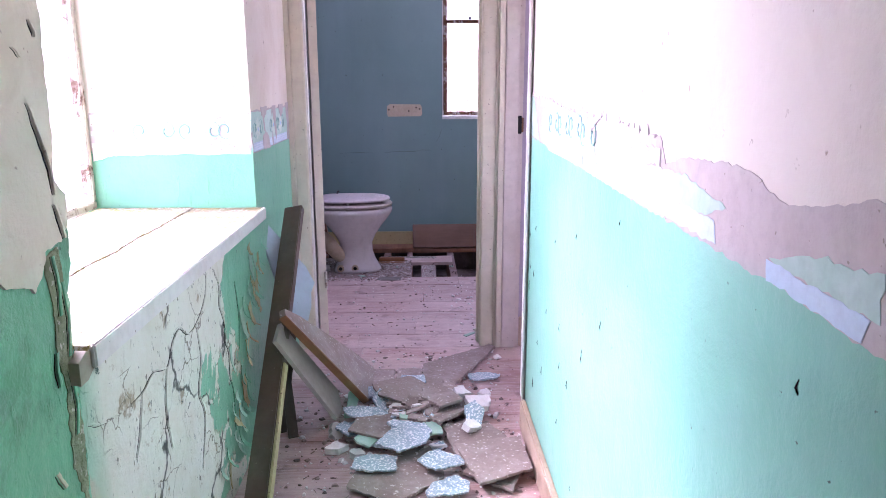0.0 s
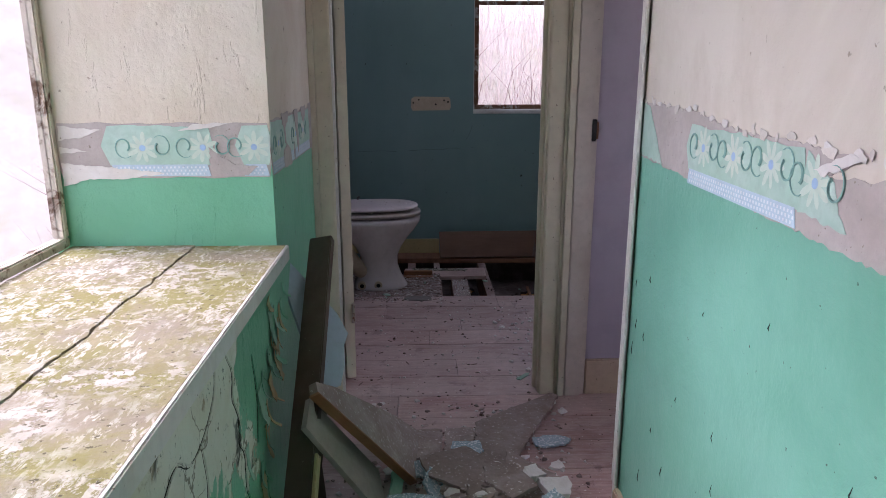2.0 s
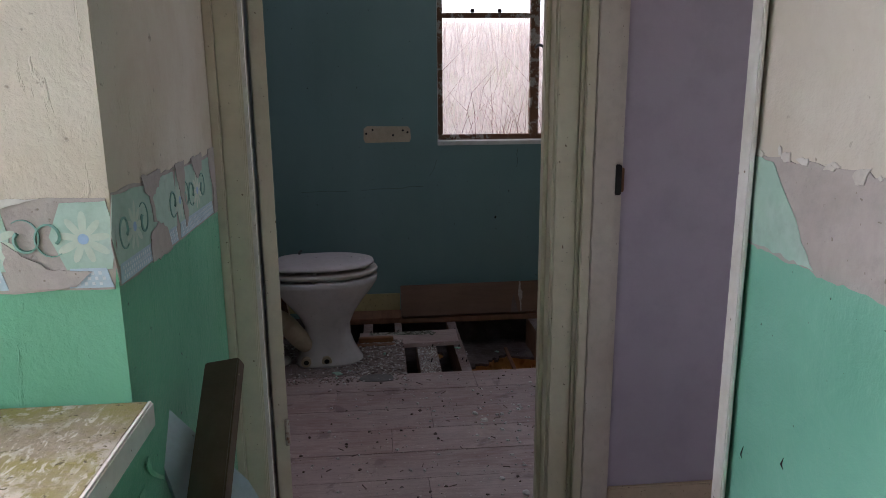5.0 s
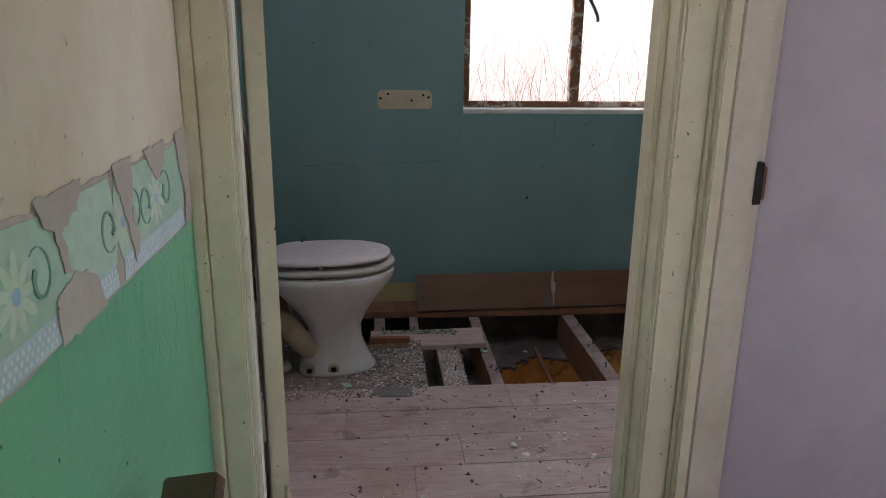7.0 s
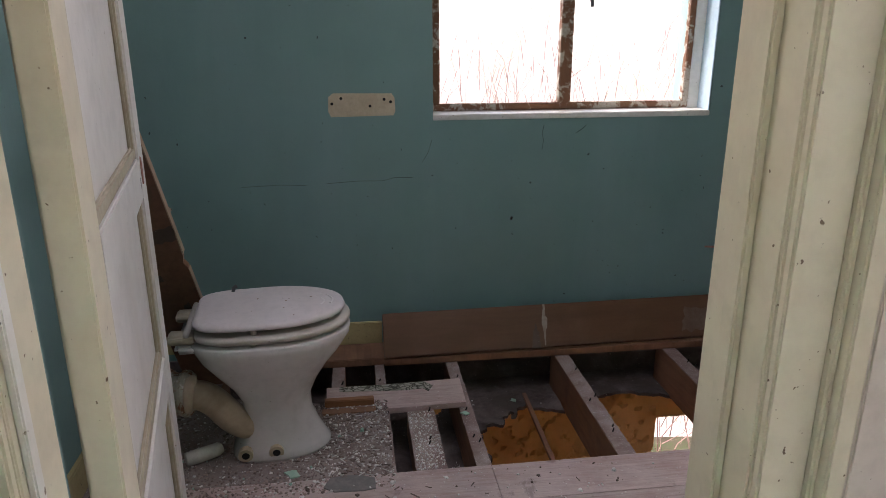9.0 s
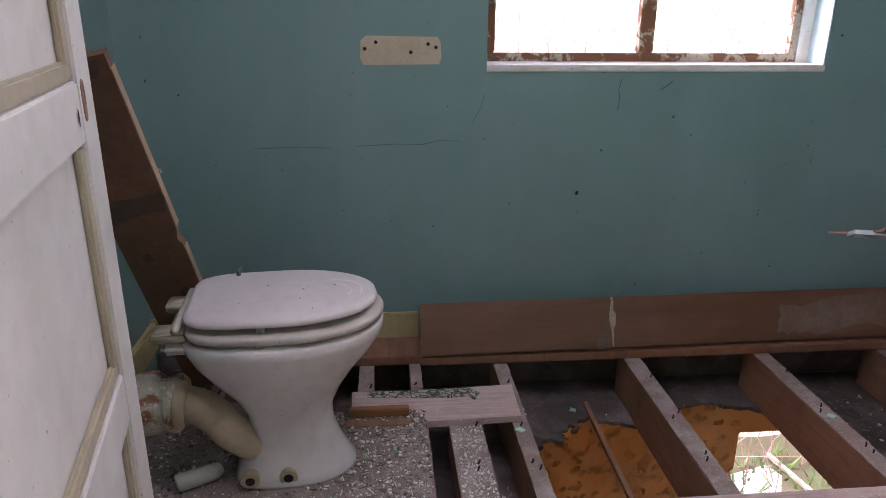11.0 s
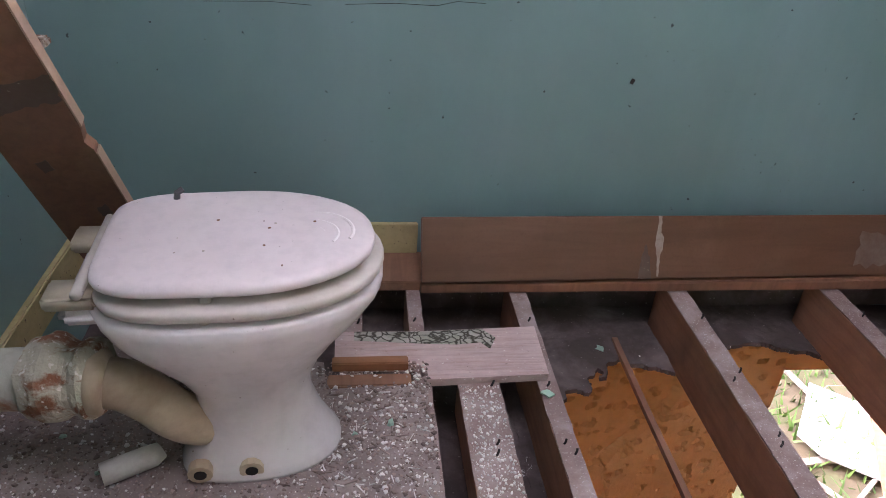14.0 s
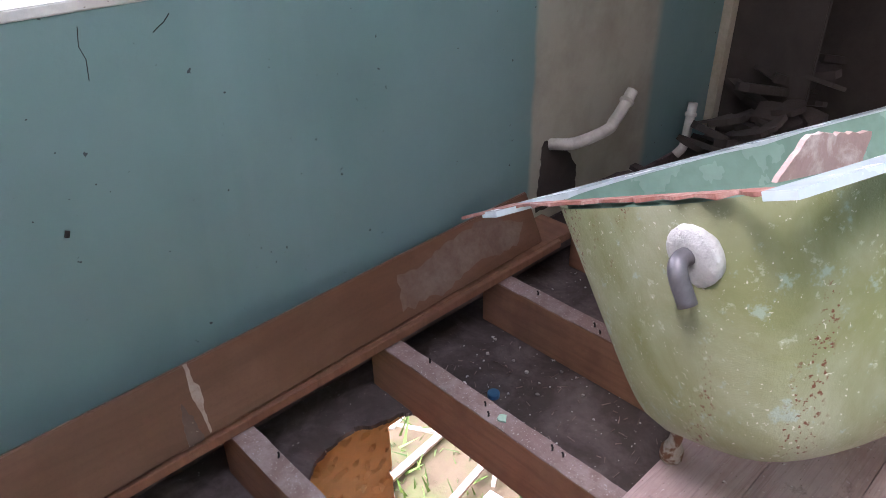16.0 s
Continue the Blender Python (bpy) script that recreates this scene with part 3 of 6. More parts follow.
# the storey below: orange plaster with a wide opening to the garden
setting("wall_lower_north", boxes(((-1.3, 5.50, LOW), (1.19, 5.95, -0.25)), ((1.19, 5.50, -0.40), (2.9, 5.95, -0.25)), ((2.9, 5.50, LOW), (BR + 0.15, 5.95, -0.25))), M_ORANGE, "orange plastered wall of the room below", "wall")
def gouged(x, z):
    """How far the lower wall's plaster stands proud at a place."""
    d = 0.022 * min(1.0, max(0.0, (x - 0.62 - 0.657 * (z + 0.8) + 0.03 * noise.noise((x * 9, z * 9, 2))) / 0.03))
    pits = noise.noise((x * 20, z * 26, 5)) + 0.5 * noise.noise((x * 47, z * 52, 7))
    d -= 0.016 * min(1.0, max(0.0, (pits - 0.30) / 0.10))
    return 0.018 + d + 0.003 * noise.noise((x * 8, z * 8, 0)) + (0.010 * noise.noise((x * 14, z * 6, 3)) if d < 0.004 else 0.0)


bm = bmesh.new()
face = [[bm.verts.new((0.20 + 0.985 * i / 130, 5.499 - gouged(0.20 + 0.985 * i / 130, -1.5 + 1.27 * j / 160), -1.5 + 1.27 * j / 160)) for j in range(161)] for i in range(131)]
for i in range(130):
    for j in range(160):
        bm.faces.new((face[i][j], face[i + 1][j], face[i + 1][j + 1], face[i][j + 1]))
setting("plaster_face", bm, M_ORANGE, "gouged orange plaster face of the room below", "plaster")
setting("wall_lower_west", boxes(((-1.3, -1.75, LOW), (-0.9, 5.50, -0.21))), M_ORANGE, "orange side wall of the room below", "wall")
setting("wall_lower_east", boxes(((BR - 0.05, -1.75, LOW), (BR + 0.15, 5.50, -0.21))), M_ORANGE, "orange side wall of the room below", "wall")
setting("wall_lower_south", boxes(((-0.9, 3.0, LOW), (BR - 0.05, 3.15, -0.21))), M_ORANGE, "orange wall of the room below", "wall")


# broken ceiling of the room below, seen between the joists
def in_hole(x, y):
    n = 0.05 * noise.noise((x * 9, y * 9, 0.3)) + 0.03 * noise.noise((x * 25, y * 25, 2.0))
    a = ((x - 0.57) / 0.27) ** 2 + ((y - 4.93) / 0.38) ** 2 < 1 + 6 * n
    b = 0.70 < x < 1.21 and 4.55 < y < 5.38 + 0.5 * n - 1.4 * (x - 0.98) ** 2
    c = ((x - 0.17) / 0.035) ** 2 + ((y - 5.36) / 0.05) ** 2 < 1 + 4 * n or ((x - 0.0) / 0.03) ** 2 + ((y - 4.80) / 0.035) ** 2 < 1 + 4 * n
    return a or b or c


def ceiling_sheet(x0, x1, y0, y1, cell):
    """A sheet of grimy board with the broken holes left out, as one mesh."""
    nx, ny = round((x1 - x0) / cell), round((y1 - y0) / cell)
    V, F, index = [], [], {}
    for i in range(nx):
        for j in range(ny):
            if in_hole(x0 + (i + 0.5) * cell, y0 + (j + 0.5) * cell):
                continue
            q = []
            for k in ((i, j), (i + 1, j), (i + 1, j + 1), (i, j + 1)):
                if k not in index:
                    gx, gy = x0 + k[0] * cell, y0 + k[1] * cell
                    index[k] = len(V)
                    V.append((gx, gy, -0.205 + 0.006 * noise.noise((gx * 12, gy * 12, 9)) + 0.003 * noise.noise((gx * 40, gy * 40, 3))))
                q.append(index[k])
            F.append(q)
    bm = bmesh.new()
    vs = [bm.verts.new(v) for v in V]
    for q in F:
        bm.faces.new([vs[k] for k in q])
    return bm


for x0, x1, cell in ((-0.95, 0.20, 0.0125), (1.30, 3.80, 0.05)):
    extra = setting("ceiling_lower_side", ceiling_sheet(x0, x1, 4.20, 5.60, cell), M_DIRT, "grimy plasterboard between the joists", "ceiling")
    extra.modifiers.new("thickness", "SOLIDIFY").thickness = 0.014
bm = ceiling_sheet(0.20, 1.30, 4.20, 5.60, 0.005)
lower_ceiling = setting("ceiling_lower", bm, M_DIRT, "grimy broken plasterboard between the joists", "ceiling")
sol = lower_ceiling.modifiers.new("thickness", "SOLIDIFY")
sol.thickness = 0.014
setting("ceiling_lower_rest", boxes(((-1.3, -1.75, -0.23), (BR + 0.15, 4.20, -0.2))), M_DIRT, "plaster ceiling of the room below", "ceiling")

# joists under the missing boards
def joist(x0, x1, y0, y1, zt=-0.025, depth=0.175):
    e = thing("floor_joist", "exposed sawn timber floor joist with dusty nailed top", "joist", pose(0.5 * (x0 + x1), 0, 0), "joists under the missing boards")
    w = 0.5 * (x1 - x0)
    beam = part("beam", block((-w, y0, zt - depth), (w, y1, zt - 0.003), 0.003), M_JOIST, e)
    bm = bmesh.new()
    n = 40
    a = [(bm.verts.new((-w + 0.004 * noise.noise((k * 0.7, x0, 0)), y0 + (y1 - y0) * k / n, zt)), bm.verts.new((w + 0.004 * noise.noise((k * 0.7, x0, 4)), y0 + (y1 - y0) * k / n, zt))) for k in range(n + 1)]
    for p, q in zip(a, a[1:]):
        bm.faces.new((p[0], p[1], q[1], q[0]))
    r = bmesh.ops.extrude_face_region(bm, geom=bm.faces[:])
    bmesh.ops.translate(bm, verts=[v for v in r["geom"] if isinstance(v, bmesh.types.BMVert)], vec=(0, 0, -0.0028))
    part("dusty_top", bm, M_JOISTTOP, e, "dusty top edge with paint crumbs")
    for yy in (4.84, 4.87, 5.05, 5.08, 5.30):
        if y0 < yy < y1:
            h = random.uniform(0.004, 0.010)
            xx = random.uniform(-0.7, 0.7) * w
            part("nail", tube([(xx, yy, zt - 0.001), (xx + 0.004, yy + 0.003, zt + h * 0.7), (xx + 0.006, yy + 0.008, zt + h)], 0.0026, 6), M_BLACK, beam)
    return e


for x0, x1 in ((0.232, 0.278), (0.697, 0.755), (1.172, 1.230), (1.640, 1.700), (2.11, 2.17), (2.58, 2.64), (3.05, 3.11), (-0.23, -0.18), (-0.70, -0.65)):
    joist(x0, x1, 4.30, 5.50)
joist(0.04, 0.138, 4.30, 5.07, -0.02, 0.10)
joist(-0.06, -0.022, 4.30, 5.48, -0.02, 0.15)

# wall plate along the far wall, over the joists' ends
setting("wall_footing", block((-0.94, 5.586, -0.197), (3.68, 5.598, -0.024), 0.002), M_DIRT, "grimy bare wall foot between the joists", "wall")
setting("trim_plate", block((-0.55, 5.44, -0.022), (2.05, 5.595, 0.010), 0.003), M_JOIST, "dusty board edge along the wall", "trim")
part("edge", block((-0.02, 5.425, -0.02), (1.95, 5.44, 0.008), 0.002), M_LEAN, bpy.data.objects["trim_plate"])
setting("baseboard_bath", block((BL, 5.585, 0.010), (-0.02, FAR_Y, 0.108), 0.003), M_YELLOW, "stained yellow skirting board", "baseboard")
setting("baseboard_bath_side", block((BL, 3.57, 0.0), (BL + 0.02, 5.585, 0.10), 0.004), M_YELLOW, "tan skirting under the blue wall", "baseboard")

# ---- window of the bathroom ----
win = thing("window_1", "rusty steel casement window with flaking paint", "window", kind="structure")
FY = 5.70
def bar(lo, hi, parent=win, name="window_frame", mat=M_RUST):
    return part(name, block(lo, hi, 0.004), mat, parent)
bar((WX0 + 0.012, FY, WZ0 + 0.004), (WX1 - 0.05, FY + 0.035, WZ0 + 0.032))
bar((WX0 + 0.012, FY, WZ1 - 0.03), (WX1 - 0.05, FY + 0.035, WZ1 - 0.002))
bar((WX0 + 0.012, FY, WZ0 + 0.032), (WX0 + 0.040, FY + 0.035, WZ1 - 0.03))
bar((WX1 - 0.075, FY, WZ0 + 0.032), (WX1 - 0.05, FY + 0.035, WZ1 - 0.03))
mullion = bar((0.738, FY - 0.008, WZ0 + 0.032), (0.788, FY + 0.035, WZ1 - 0.03), name="mullion")
transom = bar((WX0 + 0.040, FY - 0.004, 1.628), (0.738, FY + 0.03, 1.654), name="transom")
for k in (0.40, 0.55):
    part("stay_pin", block((k, FY - 0.02, 1.654), (k + 0.02, FY, 1.672), 0.003), M_BLACK, transom)
part("casement_handle", tube(bend([(0.765, FY - 0.01, 1.47), (0.77, FY - 0.045, 1.48), (0.80, FY - 0.05, 1.47), (0.84, FY - 0.05, 1.40), (0.845, FY - 0.05, 1.37)], 5), 0.008, 8), M_GREYMETAL, mullion, "black casement handle", True)
for lo, hi in (((WX0 + 0.040, WZ0 + 0.032), (0.738, 1.628)), ((WX0 + 0.040, 1.654), (0.738, WZ1 - 0.03)), ((0.788, WZ0 + 0.032), (WX1 - 0.075, WZ1 - 0.03))):
    p = part("pane", block((lo[0], FY + 0.014, lo[1]), (hi[0], FY + 0.018, hi[1])), M_GLASS, win)
    p.visible_shadow = False
part("window_sill", block((WX0, FAR_Y - 0.004, WZ0 - 0.02), (WX1, FY + 0.06, WZ0 + 0.002), 0.003), M_WHITE, win, "flaking white painted sill")
part("outer_frame", boxes(((WX1 - 0.05, FY + 0.0, WZ0), (WX1, FY + 0.05, WZ1)), ((WX0, FY, WZ0), (WX0 + 0.012, FY + 0.05, WZ1))), M_WHITE, win)
part("reveal_paint", block((WX1 - 0.006, FAR_Y + 0.002, WZ0 + 0.002), (WX1 - 0.002, FY, WZ1 - 0.002)), surface("pale_blue_reveal", (0.50, 0.66, 0.74), (0.44, 0.6, 0.68), 0.5), win, "pale blue painted reveal")

# ---- window of the hall ----
win2 = thing("window_2", "weathered wooden hall window, paint flaking", "window", kind="structure")
GX = -1.10
for lo, hi in (((GX, 1.42, 0.785), (GX + 0.035, 2.746, 0.812)), ((GX, 1.42, 2.03), (GX + 0.035, 2.746, 2.06)), ((GX, 1.42, 0.812), (GX + 0.035, 1.445, 2.03)), ((GX, 2.722, 0.812), (GX + 0.035, 2.746, 2.03)), ((GX + 0.005, 2.07, 0.812), (GX + 0.03, 2.095, 2.03))):
    part("window_frame", block(lo, hi, 0.004), M_FLAKY, win2)
for a, b in ((1.445, 2.07), (2.095, 2.722)):
    p = part("pane", block((GX + 0.015, a, 0.812), (GX + 0.018, b, 2.03)), M_GLASS, win2)
    p.visible_shadow = False
# sill boards with a broken joint
SZ = 0.785
def sill_board(x0, x1, dz, name="sill_board"):
    bm = bmesh.new()
    n = 120
    rows = []
    for k in range(n + 1):
        y = 1.425 + (2.742 - 1.425) * k / n
        a = x0 + 0.008 * noise.noise((y * 6, 2, 0)) + 0.004 * noise.noise((y * 26, 4, 3)) + 0.002 * noise.noise((y * 70, 8, 3))
        b = x1 + (0.008 * noise.noise((y * 6, 2, 0)) + 0.007 * noise.noise((y * 26, 4, 3)) + 0.004 * noise.noise((y * 70, 4, 3)) if x1 < -0.6 else 0.002 * noise.noise((y * 20, 1, 1)))
        rows.append([bm.verts.new((a, y, SZ + dz)), bm.verts.new((b, y, SZ + dz)), bm.verts.new((b, y, SZ - 0.038)), bm.verts.new((a, y, SZ - 0.038))])
    for p, q in zip(rows, rows[1:]):
        for k in range(4):
            bm.faces.new((p[k], p[(k + 1) % 4], q[(k + 1) % 4], q[k]))
    bm.faces.new(rows[0])
    bm.faces.new(rows[-1][::-1])
    return part(name, bm, M_SILL, sill)
sill = thing("window_sill", "deep window sill of mossy boards, paint flaking", "window sill", kind="structure")
sill_board(-1.06, -0.742, 0.002)
sill_board(-0.738, -0.507, 0.0)
part("nosing", block((-0.507, 1.425, SZ - 0.04), (-0.497, 2.742, SZ + 0.002), 0.003), M_WHITE, sill, "chipped white sill edge")

# ---- bathroom door frame, right doorway and door ----
fr = thing("door_frame", "cream moulded door frame, chipped gloss paint", "door frame", kind="structure")
JL, JR = -0.455, 0.305
part("lining", block((JR, 3.452, 0), (0.338, 3.585, 2.03), 0.003), M_FRAME, fr)
part("lining", block((-0.463, 3.452, 0), (JL, 3.545, 2.03), 0.002), M_FRAME, fr)
part("lining_head", block((JL, 3.452, 2.0), (JR, 3.585, 2.03), 0.003), M_FRAME, fr)
part("stop", block((JR - 0.012, 3.50, 0), (JR, 3.530, 2.0), 0.003), M_FRAME, fr)
part("stop", block((JL, 3.462, 0), (JL + 0.009, 3.480, 2.0), 0.002), M_WHITE, fr)
for a, b, p in ((0.309, 0.366, 0.012), (0.367, 0.376, 0.018), (0.377, 0.402, 0.030)):
    part("architrave", block((a, DOOR_Y - p, 0), (b, DOOR_Y + 0.002, 2.08), 0.003), M_FRAME, fr)
for a, b, p in ((-0.508, -0.457, 0.011), (-0.53, -0.509, 0.020)):
    part("architrave", block((a, DOOR_Y - p, 0), (b, DOOR_Y + 0.002, 2.08), 0.003), M_FRAME, fr)
part("architrave_head", block((HL + 0.002, DOOR_Y - 0.02, 2.08), (0.398, DOOR_Y, 2.15), 0.004), M_FRAME, fr)
# far post of the mauve room's doorway, with a cut-out for the latch
post = thing("door_post", "pale painted door post with an empty latch recess", "door post", kind="structure")
part("face", block((0.404, DOOR_Y - 0.028, 0), (0.464, DOOR_Y - 0.001, 2.03), 0.003), M_POST, post)
part("rebate", block((0.464, DOOR_Y - 0.014, 0), (0.484, DOOR_Y - 0.001, 2.03), 0.002), M_POST, post)
part("latch_recess", block((0.459, DOOR_Y - 0.030, 0.985), (0.477, DOOR_Y - 0.0125, 1.062), 0.002), M_BLACK, post, "dark splintered latch recess")
part("keeper", block((0.477, DOOR_Y - 0.024, 0.992), (0.486, DOOR_Y - 0.013, 1.054), 0.002), M_RUST, post, "rusty keeper plate")
near = thing("door_lining", "white painted lining of the mauve room's doorway", "door lining", kind="structure")
part("lining", block((0.392, 2.662, 0), (0.495, 2.690, 2.03), 0.003), M_WHITE, near)
part("bead", block((0.384, 2.645, 0.11), (0.392, 2.676, 2.03), 0.002), M_WHITE, near)
part("lining_head", block((0.392, 2.690, 2.0), (0.495, DOOR_Y - 0.03, 2.03), 0.002), M_WHITE, near)
setting("baseboard_mauve", block((0.486, DOOR_Y - 0.016, 0), (2.9, DOOR_Y, 0.145), 0.004), M_SKIRT, "tan skirting board chipped along the mauve wall", "baseboard")
setting("baseboard_hall", block((0.380, -1.60, 0), (0.40, 2.645, 0.105), 0.005), M_SKIRT, "tan skirting board of the hall", "baseboard")


def panel_door(m):
    """A four-panelled door 0.735 wide; its hinge edge is the local origin, it runs along +x, its shown face is -y."""
    d = thing("door_1", "white panelled door with olive beading standing open", "door", m, kind="structure")
    W, H, T = 0.735, 1.98, 0.040
    xs = (0.0, 0.10, W - 0.088, W)
    zs = (0.008, 0.12, 0.555, 0.635, 0.975, 1.055, 1.86, H)
    part("stile", block((xs[0], 0, zs[0]), (xs[1], T, H), 0.003), M_FRAME, d)
    lock_stile = part("stile", block((xs[2], 0, zs[0]), (xs[3], T, H), 0.003), M_DOOR, d)
    for a, b in ((0, 1), (2, 3), (4, 5), (6, 7)):
        part("rail", block((xs[1], 0.0, zs[a]), (xs[2], T, zs[b]), 0.003), M_DOOR, d)
    for a, b in ((1, 2), (3, 4), (5, 6)):
        part("panel", block((xs[1], 0.014, zs[a]), (xs[2], T - 0.014, zs[b])), M_DOOR, d)
        for k, (lo, hi) in enumerate((((xs[1], zs[a]), (xs[1] + 0.028, zs[b])), ((xs[2] - 0.028, zs[a]), (xs[2], zs[b])), ((xs[1], zs[a]), (xs[2], zs[a] + 0.026)), ((xs[1], zs[b] - 0.026), (xs[2], zs[b])))):
            if k == 3 and a < 5:
                continue  # the top beads of the two lower panels are gone
            part("beading", block((lo[0], 0.004, lo[1]), (hi[0], 0.0145, hi[1]), 0.004), M_BEAD, d)
    bm = bmesh.new()
    bmesh.ops.create_circle(bm, cap_ends=True, radius=0.008, segments=12, matrix=pose(W - 0.115, -0.0015, 1.012, 90) @ Matrix.Diagonal((0.55, 1.5, 1, 1)))
    part("keyhole", bm, M_BLACK, lock_stile)
    part("escutcheon", tube([(W - 0.068 + 0.006 * math.cos(a), -0.001, 1.028 + 0.026 * math.sin(a)) for a in (k * math.pi / 10 for k in range(21))], 0.0016, 6), M_BREAK, lock_stile, "slot-shaped scar of the old lock")
    for z in (0.25, 1.75):
        part("hinge", tube([(-0.006, 0.004, z), (-0.006, 0.004, z + 0.08)], 0.007, 8), M_RUST, d)
    return d


panel_door(plane_pose((-0.415, 3.60, 0.0), (-0.545, 4.32, 0.0), (-0.415 - 0.72, 3.60 - 0.13, 0.0)))

# ---- toilet ----
def ring(bm, back, front, half, z, sq=0.75, n=32, taper=0.0):
    c, a = 0.5 * (back + front), 0.5 * (front - back)
    vs = []
    for k in range(n):
        t = 2 * math.pi * k / n
        co, si = math.cos(t), math.sin(t)
        e = sq if co < 0 else 1.0
        vs.append(bm.verts.new((c + a * math.copysign(abs(co) ** e, co), half * (1 - taper * max(0.0, -co)) * math.copysign(abs(si) ** (sq if co < 0 else 0.92), si), z)))
    return vs


def loft(sections, sq=0.75, n=32, taper=0.0):
    bm = bmesh.new()
    rings = [ring(bm, b, f, h, z, sq, n, taper) for b, f, h, z in sections]
    for p, q in zip(rings, rings[1:]):
        for k in range(n):
            bm.faces.new((p[k], p[(k + 1) % n], q[(k + 1) % n], q[k]))
    bm.faces.new(rings[0][::-1])
    bm.faces.new(rings[-1])
    return bm


toilet = thing("toilet", "dirty white ceramic toilet pan with closed lid, no cistern", "toilet", pose(-0.385, 4.890, 0.0, 0, 0, 4))
pan = part("pan", loft([(-0.150, 0.160, 0.110, 0.0), (-0.150, 0.160, 0.112, 0.012), (-0.142, 0.148, 0.107, 0.03), (-0.122, 0.124, 0.094, 0.075), (-0.108, 0.105, 0.086, 0.13), (-0.108, 0.104, 0.088, 0.185), (-0.135, 0.128, 0.110, 0.24), (-0.180, 0.168, 0.142, 0.30), (-0.215, 0.208, 0.167, 0.348), (-0.235, 0.236, 0.179, 0.390), (-0.240, 0.240, 0.182, 0.413), (-0.234, 0.234, 0.176, 0.420)], 0.6), M_PORC, toilet, "stained glazed pan", True)
part("back_shelf", block((-0.275, -0.115, 0.388), (-0.20, 0.115, 0.420), 0.012), M_PORC, toilet, "", True)
seat = part("seat", loft([(-0.205, 0.220, 0.160, 0.426), (-0.220, 0.238, 0.178, 0.433), (-0.222, 0.241, 0.181, 0.444), (-0.216, 0.236, 0.175, 0.451)], 0.35, 40, 0.14), M_SEAT2, toilet, "grimy plastic seat", True)
lid = part("lid", loft([(-0.208, 0.214, 0.153, 0.467), (-0.221, 0.223, 0.162, 0.469), (-0.223, 0.225, 0.164, 0.475), (-0.220, 0.222, 0.161, 0.483), (-0.209, 0.207, 0.148, 0.488), (-0.120, 0.130, 0.090, 0.491)], 0.28, 40, 0.16), M_SEAT, toilet, "dusty pinkish white lid", True)
for x, y in ((0.19, -0.07), (0.19, 0.07), (-0.05, -0.155), (-0.05, 0.155)):
    part("bumper", tube([(0.92 * x, 0.92 * y, 0.449), (0.92 * x, 0.92 * y, 0.469)], 0.010, 10), M_SEAT2, seat)
    part("bumper", tube([(x, y, 0.417), (x, y, 0.430)], 0.010, 10), M_SEAT2, seat)
for sgn in (-1, 1):
    part("hinge", block((-0.292, sgn * 0.085 - 0.030, 0.421), (-0.214, sgn * 0.085 + 0.030, 0.446), 0.005), M_BEAD, toilet, "grimy olive hinge block", True)
part("hinge_bar", tube([(-0.236, -0.120, 0.455), (-0.236, 0.120, 0.455)], 0.009, 10), M_SEAT2, toilet, "", True)
trap = part("trap", tube(bend([(-0.060, -0.020, 0.095), (-0.100, -0.045, 0.105), (-0.140, -0.062, 0.145), (-0.178, -0.070, 0.200), (-0.215, -0.072, 0.232), (-0.262, -0.072, 0.243)], 6), 0.045, 16), M_TRAP, toilet, "brown-stained curved outlet", True)
part("trap_lip", tube([(-0.266, -0.072, 0.243), (-0.262, -0.072, 0.243), (-0.244, -0.072, 0.241), (-0.238, -0.072, 0.240)], [0.052, 0.058, 0.058, 0.050], 18), M_TRAP, trap, "", True)
for x in (-0.105, -0.012):
    part("fixing_hole", tube([(x, -0.09, 0.034), (x, -0.1125, 0.032)], 0.012, 10), M_BLACK, pan)
    part("rust_ring", tube([(x, -0.09, 0.034), (x, -0.1105, 0.032)], 0.023, 12), M_TRAP, pan)
part("lid_catch", tube([(-0.12, 0.125, 0.485), (-0.118, 0.126, 0.500), (-0.108, 0.13, 0.505)], 0.006, 8), M_GREYMETAL, lid, "broken metal catch")
for k in range(9):
    a, r = random.uniform(0, 6.28), random.uniform(0.02, 0.14)
    part("dirt_spot", tube([(0.02 + r * 1.2 * math.cos(a), r * 0.9 * math.sin(a), 0.486), (0.02 + r * 1.2 * math.cos(a), r * 0.9 * math.sin(a), 0.4915)], random.uniform(0.0012, 0.003), 6), M_RUST, lid)

M_SCUFF = surface("pale_scuff", (0.86, 0.80, 0.78), (0.80, 0.73, 0.70), 0.6, 30.0)
for cx, cy, r, a0, a1 in ((0.11, -0.02, 0.030, 20, 250), (0.115, -0.015, 0.046, -40, 160), (0.125, -0.005, 0.062, -30, 120), (0.075, 0.055, 0.010, 0, 330)):
    part("scuff", tube([(cx + r * math.cos(math.radians(a0 + (a1 - a0) * k / 16)), cy + r * math.sin(math.radians(a0 + (a1 - a0) * k / 16)), 0.4868) for k in range(17)], 0.0042, 8), M_SCUFF, lid, "dried pale scuff")
for k in range(5):
    part("scuff", tube([(0.02 + 0.012 * k, -0.125 + 0.006 * k, 0.4850), (0.07 + 0.010 * k, -0.075 + 0.010 * k, 0.4862)], 0.0036, 8), M_SCUFF, lid, "dried pale scuff")

